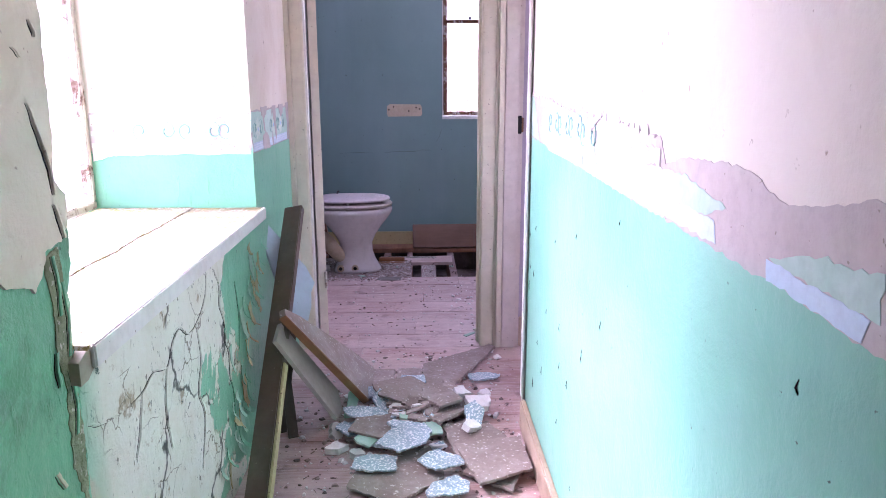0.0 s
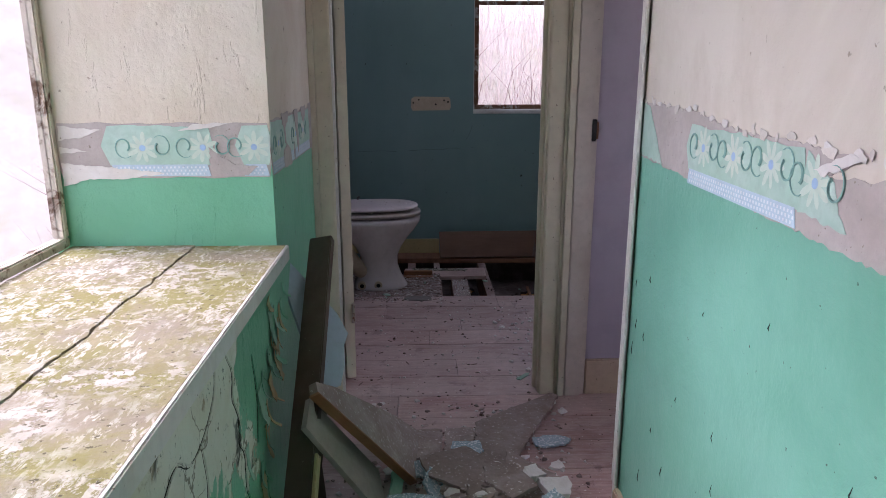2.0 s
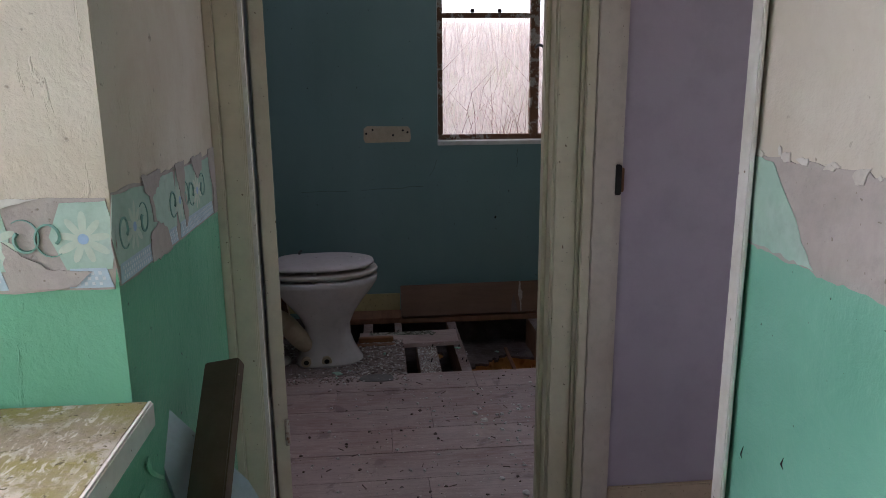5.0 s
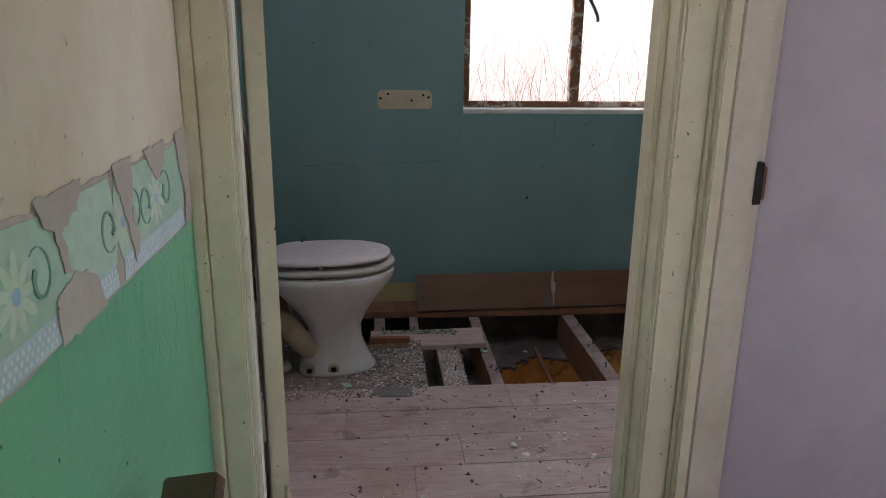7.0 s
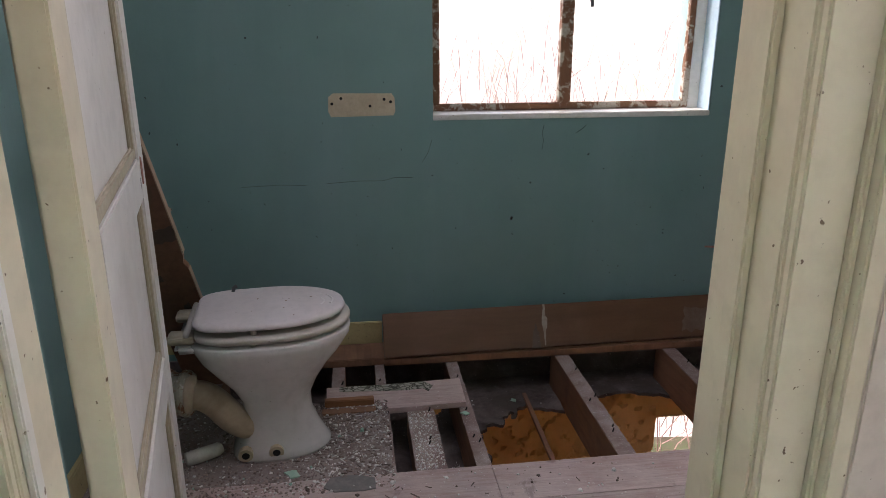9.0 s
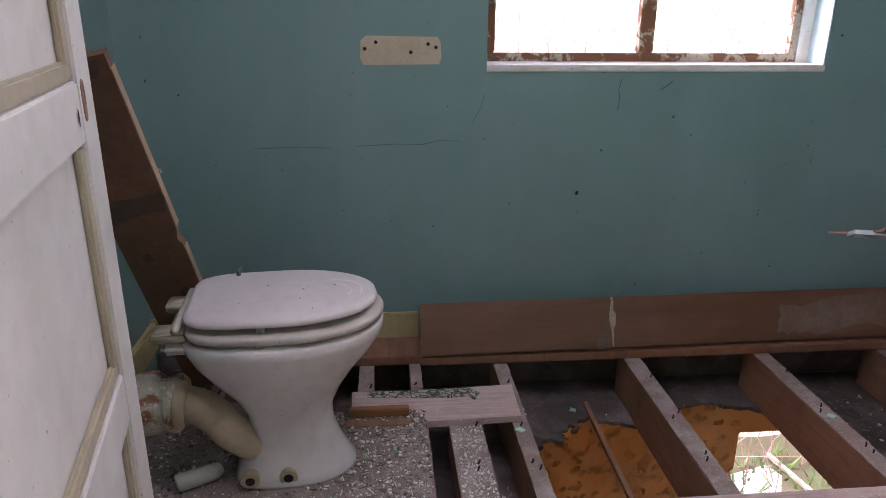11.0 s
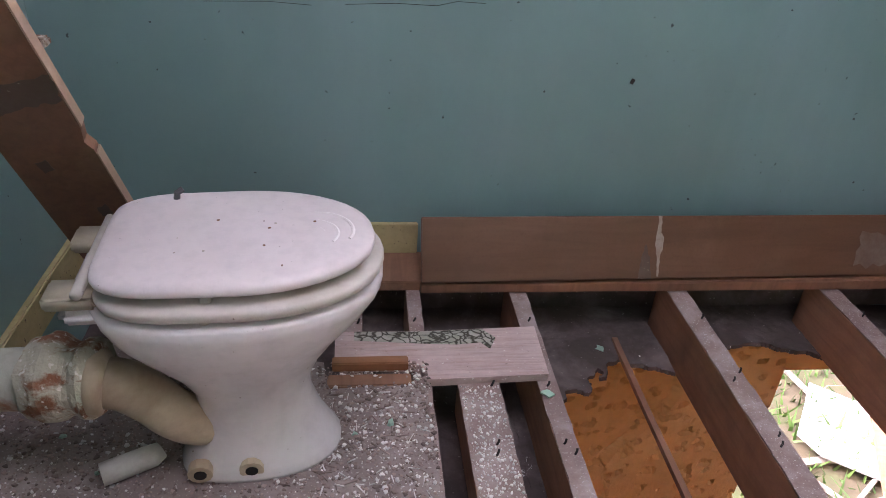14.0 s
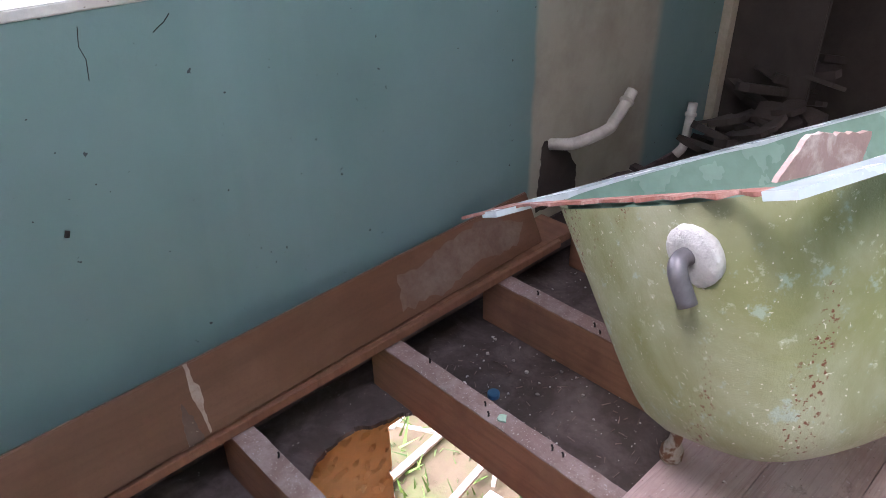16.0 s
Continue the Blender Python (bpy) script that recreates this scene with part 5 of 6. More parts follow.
for k in range(90):
    x, y = random.gauss(0.0, 0.13), random.gauss(2.64, 0.18)
    if not (-0.30 < x < 0.33):
        continue
    mat, lab = random.choice(((M_BLUECHIP, "small broken piece with pale blue face"), (M_HARD, "small splinter of brown hardboard"), (M_HARD, "small splinter of brown hardboard"), (M_CHIP, "crumbled pale plaster piece")))
    o = tagged(part("broken_piece", slab(ragged(shard(random.uniform(0.03, 0.09), random.uniform(0.02, 0.06), 7, 0.18), 0.010, 0.005, x), random.uniform(0.005, 0.010), 0.002), mat), lab, "debris", "broken pieces on the hall floor")
    o.matrix_basis = pose(x, y, 0.004 + 0.07 * math.exp(-((x - 0.02) / 0.14) ** 2 - ((y - 2.68) / 0.16) ** 2), random.uniform(-18, 18), random.uniform(-18, 18), random.uniform(0, 180))


def crumbs(name, count, area, size, mat, label, z=0.0, dens=None):
    """Loose chips scattered over a rectangle, as one object."""
    V, F = [], []
    x0, x1, y0, y1 = area
    for _ in range(count):
        x, y = random.uniform(x0, x1), random.uniform(y0, y1)
        if dens and random.random() > dens(x, y):
            continue
        s = size * random.choice((0.4, 0.5, 0.6, 0.8, 1.0, 1.5))
        a = random.uniform(0, 6.28)
        h = s * random.uniform(0.2, 0.5)
        b = len(V)
        n = 5
        for k in range(n):
            t = a + 2 * math.pi * k / n + random.uniform(-0.4, 0.4)
            r = s * random.uniform(0.5, 1.0)
            V.append((x + r * math.cos(t), y + r * math.sin(t), z - 0.001))
        for k in range(n):
            p = V[b + k]
            V.append((x + 0.75 * (p[0] - x), y + 0.75 * (p[1] - y), z + h * random.uniform(0.6, 1.2)))
        F.append(tuple(b + n + k for k in range(n)))
        for k in range(n):
            F.append((b + k, b + (k + 1) % n, b + n + (k + 1) % n, b + n + k))
    me = bpy.data.meshes.new(name)
    me.from_pydata(V, [], F)
    me.materials.append(mat)
    return tagged(new(name, me), label, "debris", kind="stuff")


near_pile = lambda x, y: math.exp(-((x - 0.02) / 0.22) ** 2 - ((y - 2.72) / 0.35) ** 2)
crumbs("plaster_crumbs", 1600, (-0.45, 0.38, 1.9, 3.4), 0.010, M_CHIP, "plaster crumbs round the debris heap", 0.001, lambda x, y: 0.12 + 0.9 * near_pile(x, y))
crumbs("board_crumbs", 1600, (-0.45, 0.38, 1.9, 3.4), 0.010, M_CRUMB, "brown crumbs of board on the hall floor", 0.001, lambda x, y: 0.15 + 0.8 * near_pile(x, y))
crumbs("floor_chips", 260, (-0.4, 1.1, 3.6, 4.65), 0.007, M_CHIP, "small white plaster chips on the boards", 0.001)
crumbs("dark_grit", 220, (-0.45, 0.7, 3.0, 4.65), 0.006, M_DARKWOOD, "dark grit on the boards", 0.001)
crumbs("white_chips", 34, (0.22, 0.50, 4.00, 4.32), 0.014, M_CHIP, "cluster of white plaster chips", 0.001)
crumbs("rubble_chips", 3800, (-0.92, -0.03, 4.60, 5.12), 0.0052, M_CHIP, "plaster chips strewn round the toilet", 0.001, lambda x, y: 0.75 if x > -0.25 else 0.28)
crumbs("rubble_brown", 5200, (-0.92, -0.03, 4.60, 5.12), 0.005, M_CRUMB, "brown crumbs strewn round the toilet", 0.001)
crumbs("green_chips", 22, (-0.92, -0.1, 4.58, 4.95), 0.009, M_GREENCHIP, "green paint flakes round the toilet", 0.002)
crumbs("bay_chips", 700, (-0.2, 3.2, 4.70, 5.45), 0.0055, M_CHIP, "chips on the grimy board between joists", -0.196, lambda x, y: 0.0 if in_hole(x, y) else 1.0)
crumbs("joist_chips", 500, (0.045, 0.134, 4.70, 5.05), 0.0035, M_CHIP, "chips on the dusty short joist", -0.019)

def slivers(name, count, area, mat, label, z=0.002):
    """Thin splinters and shreds lying about, as one object."""
    V, F = [], []
    for _ in range(count):
        x, y = random.uniform(area[0], area[1]), random.uniform(area[2], area[3])
        a, L, w = random.uniform(0, 6.28), random.uniform(0.006, 0.030), random.uniform(0.0006, 0.0022)
        c, d = math.cos(a), math.sin(a)
        b = len(V)
        for u, v in ((-L / 2, -w), (L / 2, -w * 0.3), (L / 2, w * 0.3), (-L / 2, w)):
            V.append((x + u * c - v * d, y + u * d + v * c, z))
        for k in range(4):
            V.append((V[b + k][0], V[b + k][1], z + 0.0015 + 0.002 * (k in (1, 2))))
        F += [(b + 4, b + 5, b + 6, b + 7)] + [(b + k, b + (k + 1) % 4, b + 4 + (k + 1) % 4, b + 4 + k) for k in range(4)]
    me = bpy.data.meshes.new(name)
    me.from_pydata(V, [], F)
    me.materials.append(mat)
    return tagged(new(name, me), label, "debris", kind="stuff")


slivers("wood_slivers", 130, (-0.35, -0.05, 4.66, 5.03), M_CRUMB, "wood slivers in the rubble by the toilet", 0.003)
slivers("pale_slivers", 60, (-0.30, -0.05, 4.66, 5.03), M_CHIP, "pale shreds in the rubble by the toilet", 0.004)
slivers("hall_slivers", 90, (-0.35, 0.36, 2.2, 3.4), M_CRUMB, "splinters on the hall floor", 0.003)

slivers("dust_fluff", 260, (0.150, 0.224, 4.70, 5.04), M_CHIP, "pale fluff and shreds between the joists", -0.196)
slivers("bay_slivers", 90, (1.24, 1.62, 4.72, 5.40), M_CRUMB, "wood splinters on the grimy board between joists", -0.196)
slivers("floor_slivers", 70, (-0.4, 0.6, 3.5, 4.6), M_CRUMB, "splinters on the bathroom boards", 0.002)

stub = thing("pipe_stub", "broken white pipe stub lying by the toilet", "pipe", pose(-0.615, 4.815, 0.024, 0, 0, 28))
part("shell", tube([(-0.055, 0, 0), (-0.02, 0, 0), (0.04, 0, 0), (0.055, 0.004, 0.002)], [0.022, 0.023, 0.022, 0.017], 14), M_PLASTIC, stub, "", True)
cap = tagged(part("bottle_cap", tube([(0, 0, 0), (0, 0, 0.014)], 0.018, 16), surface("blue_plastic", (0.03, 0.13, 0.28), (0.05, 0.2, 0.36), 0.4)), "blue plastic bottle cap between the joists", "cap")
cap.matrix_basis = pose(1.387, 5.215, -0.197)
for x, y, z, w, h, lab in ((-0.335, 4.70, 0.002, 0.06, 0.04, "green paint flake by the toilet foot"), (1.335, 5.17, -0.195, 0.06, 0.03, "green flake between the joists"), (0.50, 5.39, -0.195, 0.05, 0.03, "pale green flake between the joists"), (0.272, 3.60, 0.001, 0.10, 0.022, "green strip of wood by the door frame"), (0.245, 5.02, -0.022, 0.03, 0.025, "pale green flake on a joist"), (1.20, 5.02, -0.022, 0.03, 0.025, "pale green flake on a joist")):
    o = tagged(part("paint_chip", slab(shard(w, h, 8), 0.004), M_GREENCHIP), lab, "paint chip", "green paint chips")
    o.matrix_basis = pose(x, y, z, 4, 3, random.uniform(0, 180))
for x, y, sz in ((0.37, 3.28, 0.022), (0.35, 3.36, 0.014), (0.22, 4.23, 0.016), (0.24, 3.75, 0.014), (0.30, 3.66, 0.016)):
    bm = bmesh.new()
    bmesh.ops.create_icosphere(bm, subdivisions=2, radius=sz)
    for v in bm.verts:
        v.co *= 0.75 + 0.45 * noise.noise(v.co * 60 + Vector((x * 9, y, 0)))
        v.co.z *= 0.6
    tagged(part("plaster_lump", bm, M_CHIP), "small plaster lump on the floorboards", "plaster lump", "plaster lumps").matrix_basis = pose(x, y, sz * 0.45)

# ---- floor ----
floor = thing("floor", "dusty pink-brown floorboards running across, worn paint", "floor", kind="structure")


def floorboard(x0, x1, y0, y1, mat):
    g = 0.0009
    me = mesh_of("floorboard", block((-0.5 * (x1 - x0) + g, -0.5 * (y1 - y0) + g, -0.021), (0.5 * (x1 - x0) - g, 0.5 * (y1 - y0) - g, 0.0), 0.001), mat)
    ob = new("floorboard", me)
    ob.parent = floor
    ob.matrix_basis = pose(0.5 * (x0 + x1), 0.5 * (y0 + y1), random.uniform(-0.001, 0.0008))


rng = random.Random(4)
WB = 0.176
y = 4.672
row = 0
while y > -1.6:
    y0 = max(y - WB, -1.6)
    xa, xb = (BL, BR) if y0 > 3.57 - 0.1 else (-0.53, 2.9)
    joints = {0: (0.27,), 1: (-0.33,), 2: (0.05, 1.5), 3: (-0.11,), 4: (0.6,)}.get(row, (rng.uniform(-0.4, 0.35), rng.uniform(0.9, 1.8)))
    cuts = [xa, *joints, xb]
    for a, b in zip(cuts, cuts[1:]):
        floorboard(a, b, y0, y, M_FLOOR if y0 > 3.40 else M_HALLFLOOR)
    y = y0
    row += 1
part("rubble_bed", slab([(-0.95, 4.672), (-0.04, 4.672), (-0.03, 4.80), (-0.045, 4.95), (-0.03, 5.04), (-0.26, 5.03), (-0.27, 5.12), (-0.60, 5.20), (-0.95, 5.20)], 0.03), M_RUBBLE, floor, "crumbled grey screed round the toilet").matrix_basis = pose(0, 0, -0.029)
part("grey_lump", slab(shard(0.17, 0.09, 11), 0.004), surface("grey_smear", (0.20, 0.19, 0.18), (0.30, 0.27, 0.25), 0.9, 25.0, bump=0.6), floor, "grey smear of dried plaster").matrix_basis = pose(-0.17, 4.63, 0.0005)

# ---- wallpaper border ----
def torn(u0, u1, v0, v1, rag0, rag1, seed, n=26, ends=0.02):
    """A torn strip's outline in wall coordinates: v0 and v1 with ragged edges."""
    out = []
    for k in range(n + 1):
        u = u0 + (u1 - u0) * k / n
        out.append((u, v0 + rag0 * noise.noise((u * 14, seed, 0)) + 0.4 * rag0 * noise.noise((u * 50, seed, 2))))
    out.append((u1 + ends * 0.5, 0.5 * (v0 + v1)))
    for k in range(n, -1, -1):
        u = u0 + (u1 - u0) * k / n
        out.append((u, v1 + rag1 * noise.noise((u * 14, seed, 7)) + 0.4 * rag1 * noise.noise((u * 50, seed, 9))))
    out.append((u0 - ends, 0.5 * (v0 + v1)))
    return out


def petal_flower(r, petals=9):
    """A flat flower with pointed petals."""
    bm = bmesh.new()
    c = bm.verts.new((0, 0, 0))
    n = petals * 8
    rim = []
    for k in range(n):
        a = 2 * math.pi * k / n
        p = abs(math.cos(0.5 * petals * a))
        rr = r * (0.34 + 0.66 * p ** 1.15) * (1 + 0.07 * math.sin(3 * a + r * 90))
        rim.append(bm.verts.new((rr * math.cos(a), rr * math.sin(a), 0)))
    for k in range(n):
        bm.faces.new((c, rim[k], rim[(k + 1) % n]))
    return bm


def disc(r, n=14):
    bm = bmesh.new()
    bmesh.ops.create_circle(bm, cap_ends=True, radius=r, segments=n)
    return bm


def scroll(r):
    """A hook-shaped tendril: an open C, thin at its lower end, curling in at the upper."""
    pts, rad = [], []
    for k in range(20):
        u = k / 19
        a = math.radians(305 - 345 * u)
        rr = r * (1.05 - 0.6 * u ** 1.6)
        pts.append((rr * math.cos(a), 1.15 * rr * math.sin(a), 0))
        rad.append(0.0010 + 0.0022 * u)
    return tube(pts, rad, 4)


def border(m, runs, v0, height, flowers, backing, label, limit=9.0):
    """Pieces of a torn floral border and the bare strip behind, on a wall whose plane m gives (u along, v up)."""
    e = thing("wallpaper_border", label, "wallpaper", m, kind="structure")
    for k, (u0, u1, a, b, r0, r1, seed) in enumerate(backing):
        part("bare_strip", slab(torn(u0, u1, a, b, r0, r1, seed), 0.0012), M_BACKING, e, "grey backing bared by tearing").matrix_basis = pose(0, 0, 0.0003 + 0.0004 * k)
    for u0, u1, seed in runs:
        part("paper", slab(torn(u0, u1, v0 + 0.028, v0 + height, 0.0, 0.006, seed), 0.0008), M_BORDER, e).matrix_basis = pose(0, 0, 0.0018)
        part("check_band", slab([(u0, v0), (u1, v0), (u1 - 0.008, v0 + 0.030), (u0 + 0.004, v0 + 0.030)], 0.0008), M_CHECK, e, "blue and white checked band").matrix_basis = pose(0, 0, 0.0020)
        k = u0 + 0.012
        bm = bmesh.new()
        while k < u1 - 0.012:
            for j in range(3):
                box(bm, (k + (0.005 if j % 2 else 0), v0 + 0.004 + j * 0.008, 0.0028), (k + 0.0045 + (0.005 if j % 2 else 0), v0 + 0.009 + j * 0.008, 0.0031))
            k += 0.0105
        part("checks", bm, M_CHECKLT, e)
    for u, v in flowers:
        part("flower", petal_flower(0.039), M_PETAL, e).matrix_basis = pose(u, v, 0.0032, 0, 0, random.uniform(0, 40))
        part("flower_eye", disc(0.008), M_EYE, e).matrix_basis = pose(u, v, 0.0036)
        if u + 0.066 < limit:
            part("scroll", scroll(0.023), M_SCROLL, e).matrix_basis = pose(u + 0.046, v + 0.004, 0.003, 0, 0, 180)
        part("scroll", scroll(0.023), M_SCROLL, e).matrix_basis = pose(u - 0.046, v + 0.002, 0.003)
    return e


# right wall: u runs towards the door (+y) and the sheet faces -x
RW = Matrix(((0, 0, -1, HR), (-1, 0, 0, 0), (0, 1, 0, 0), (0, 0, 0, 1)))
rb = border(RW, [(-2.338, -1.91, 2), (-0.80, -0.2, 5)], 1.012, 0.118, [(-2.269, 1.09), (-2.135, 1.09), (-2.0, 1.094), (-1.872, 1.085)], [], "torn floral wallpaper border along the hall partition")
for outline, h, mat, z, seed in (
    ([(-2.66, 1.030), (-2.34, 1.020), (-1.61, 1.000), (-1.03, 0.990), (-0.87, 0.98), (-0.2, 0.975), (-0.2, 1.12), (-0.6, 1.13), (-0.875, 1.104), (-1.02, 1.073), (-1.09, 1.098), (-1.167, 1.102), (-1.30, 1.095), (-1.379, 1.079), (-1.412, 1.118), (-1.52, 1.122), (-1.585, 1.123), (-1.65, 1.128), (-1.75, 1.105), (-1.85, 1.098), (-1.77, 1.131), (-1.97, 1.137), (-2.17, 1.137), (-2.34, 1.158), (-2.66, 1.161)], 0.0012, M_BACKING, 0.0002, 1.0),
    ([(-2.662, 1.035), (-2.50, 1.026), (-2.56, 1.10), (-2.61, 1.152), (-2.662, 1.158)], 0.0008, M_BORDER, 0.0016, 2.0),
    ([(-1.91, 1.04), (-1.79, 1.030), (-1.83, 1.09), (-1.90, 1.128)], 0.0008, M_BORDER, 0.0016, 3.0),
    ([(-1.62, 1.078), (-1.51, 1.092), (-1.40, 1.10), (-1.40, 1.075), (-1.515, 1.069)], 0.0008, M_WHITE, 0.0030, 4.0),
    ([(-1.605, 1.030), (-1.22, 1.030), (-1.16, 1.05), (-1.30, 1.072), (-1.50, 1.068), (-1.585, 1.060)], 0.0008, M_BORDER, 0.0016, 7.0),
    ([(-1.618, 1.003), (-1.18, 1.000), (-1.19, 1.030), (-1.61, 1.031)], 0.0008, M_CHECK, 0.0020, 8.0),
    ([(-1.045, 0.992), (-0.875, 0.982), (-0.87, 1.004), (-1.05, 1.013)], 0.0008, M_CHECK, 0.0020, 9.0),
    ([(-1.045, 1.014), (-0.86, 1.005), (-0.86, 1.045), (-0.98, 1.035)], 0.0008, M_BORDER, 0.0016, 10.0),
    ([(-1.77, 1.131), (-1.85, 1.098), (-1.88, 1.103), (-1.80, 1.134)], 0.0008, M_WHITE, 0.0030, 6.0)):
    part("torn_paper", slab(ragged(outline, 0.010, 0.005, seed), h), mat, rb).matrix_basis = pose(0, 0, z)
# reveal face: u runs towards the hall (+x), faces -y
RV = Matrix(((1, 0, 0, 0), (0, 0, -1, 2.746), (0, 1, 0, 0), (0, 0, 0, 1)))
rv = border(RV, [(-0.937, -0.685, 21), (-0.60, -0.536, 22)], 0.970, 0.128, [(-0.853, 1.042), (-0.701, 1.043), (-0.572, 1.044)], [(-1.06, -0.536, 0.966, 1.104, 0.004, 0.006, 23)], "torn floral wallpaper border round the window reveal", -0.60)
for outline, mat, z, seed in (
    ([(-1.06, 1.062), (-1.0, 1.070), (-0.95, 1.089), (-1.0, 1.092), (-1.06, 1.098)], M_WHITE, 0.0022, 1.0),
    ([(-1.06, 0.945), (-1.06, 1.005), (-1.0, 0.998), (-0.9, 0.990), (-0.80, 0.978), (-0.9, 0.964), (-1.0, 0.962)], M_WHITE, 0.0034, 2.0),
    ([(-1.06, 1.028), (-0.99, 1.034), (-1.06, 1.046)], M_WHITE, 0.0022, 3.0),
    ([(-0.685, 1.045), (-0.66, 1.02), (-0.62, 1.0), (-0.565, 0.995), (-0.59, 0.972), (-0.685, 0.970)], M_BACKING, 0.0036, 4.0),
    ([(-0.76, 1.085), (-0.68, 1.092), (-0.62, 1.106), (-0.72, 1.102)], M_WHITE, 0.0034, 5.0)):
    part("torn_paper", slab(ragged(outline, 0.008, 0.004, seed), 0.001), mat, rv).matrix_basis = pose(0, 0, z)
# left wall past the reveal: u runs away from the door (-y), faces +x
LW = Matrix(((0, 0, 1, HL), (1, 0, 0, 0), (0, 1, 0, 0), (0, 0, 0, 1)))
lw = border(LW, [(2.75, 3.07, 31), (3.09, 3.38, 32)], 0.972, 0.132, [(2.83, 1.045), (3.10, 1.045), (3.24, 1.045)], [(2.75, 3.42, 0.968, 1.110, 0.004, 0.008, 33)], "torn floral wallpaper border by the bathroom door")
for outline, seed in (([(2.88, 1.118), (2.99, 1.118), (2.97, 1.09), (2.93, 1.075), (2.945, 1.03), (2.925, 1.035), (2.915, 1.08), (2.895, 1.09)], 1.0), ([(2.90, 1.015), (2.95, 1.03), (3.0, 1.01), (3.02, 0.965), (2.90, 0.968)], 2.0), ([(3.08, 1.118), (3.15, 1.118), (3.14, 1.06), (3.155, 1.01), (3.13, 0.985), (3.115, 1.04), (3.10, 1.07)], 3.0), ([(3.20, 1.118), (3.30, 1.118), (3.29, 1.085), (3.25, 1.07), (3.225, 1.09)], 4.0), ([(3.36, 1.122), (3.42, 1.122), (3.42, 0.97), (3.38, 0.97), (3.39, 1.03), (3.365, 1.07)], 5.0)):
    part("torn_patch", slab(ragged(outline, 0.008, 0.005, seed), 0.001), M_BACKING, lw).matrix_basis = pose(0, 0, 0.0038)

# knocks in the partition's green gloss
for y, z, L in ((2.62, 0.72, 0.03), (2.60, 0.62, 0.04), (2.62, 0.55, 0.05), (2.30, 0.55, 0.02), (2.2, 0.78, 0.015), (1.95, 0.85, 0.02), (1.85, 0.60, 0.05), (2.35, 0.35, 0.04), (2.1, 0.30, 0.025), (1.7, 0.72, 0.03), (2.5, 0.25, 0.05), (1.6, 0.95, 0.015)):
    tagged(part("wall_chip", tube([(HR - 0.0004, y, z), (HR - 0.0010, y + 0.004, z - 0.5 * L), (HR - 0.0004, y + 0.002, z - 0.7 * L)], [0.0004, 0.0012, 0.0003], 5), M_BLACK), "dark chip knocked in the wall paint", "chip", "chips in the wall paint")

# loosened plaster skin at the corner of the window recess
skin = tagged(part("plaster_skin", slab(ragged([(0.30, 0.02), (1.400, 0.02), (1.412, 0.70), (1.412, 0.86), (1.436, 0.92), (1.440, 0.97), (1.424, 1.02), (1.416, 1.06), (1.420, 1.30), (1.416, 1.70), (1.422, 2.37), (0.30, 2.37)], 0.014, 0.008, 3.0), 0.005), M_PIER), "loosened plaster skin flaking at the recess corner", "plaster", kind="structure")
skin.matrix_basis = Matrix(((0, 0, 1, HL + 0.0005), (1, 0, 0, 0), (0, 1, 0, 0), (0, 0, 0, 1)))

top_skin = tagged(part("plaster_skin", slab(ragged([(0.30, 0.95), (0.80, 0.90), (1.0, 0.94), (1.16, 0.93), (1.182, 0.945), (1.206, 0.956), (1.225, 0.953), (1.250, 0.930), (1.299, 0.918), (1.318, 0.905), (1.345, 0.930), (1.357, 0.955), (1.405, 0.962), (1.432, 0.985), (1.436, 1.03), (1.400, 1.062), (1.416, 1.10), (1.424, 1.30), (1.418, 1.70), (1.422, 2.37), (0.30, 2.37)], 0.008, 0.005, 9.0), 0.0045), M_PIERTOP), "cream paint skin curling off the hall pier", "plaster", kind="structure")
top_skin.matrix_basis = Matrix(((0, 0, 1, HL + 0.006), (1, 0, 0, 0), (0, 1, 0, 0), (0, 0, 0, 1)))
M_BARED = surface("bared_plaster", (0.30, 0.34, 0.20), (0.17, 0.20, 0.10), 0.9, 22.0, speck=(0.55, 0.53, 0.40), speck_cut=0.62, bump=1.0, depth=0.012)
for outline, seed in (([(1.352, 0.945), (1.400, 0.955), (1.410, 0.86), (1.404, 0.77), (1.378, 0.72), (1.360, 0.79), (1.366, 0.87)], 1.0), ([(1.372, 0.72), (1.404, 0.74), (1.408, 0.62), (1.398, 0.50), (1.366, 0.60)], 2.0), ([(1.14, 0.925), (1.185, 0.94), (1.18, 0.915), (1.155, 0.88)], 3.0)):
    tagged(part("bared_patch", slab(ragged(outline, 0.006, 0.006, seed), 0.0016), M_BARED), "bared olive plaster where green paint flaked", "plaster", kind="structure").matrix_basis = Matrix(((0, 0, 1, HL + 0.0056), (1, 0, 0, 0), (0, 1, 0, 0), (0, 0, 0, 1)))


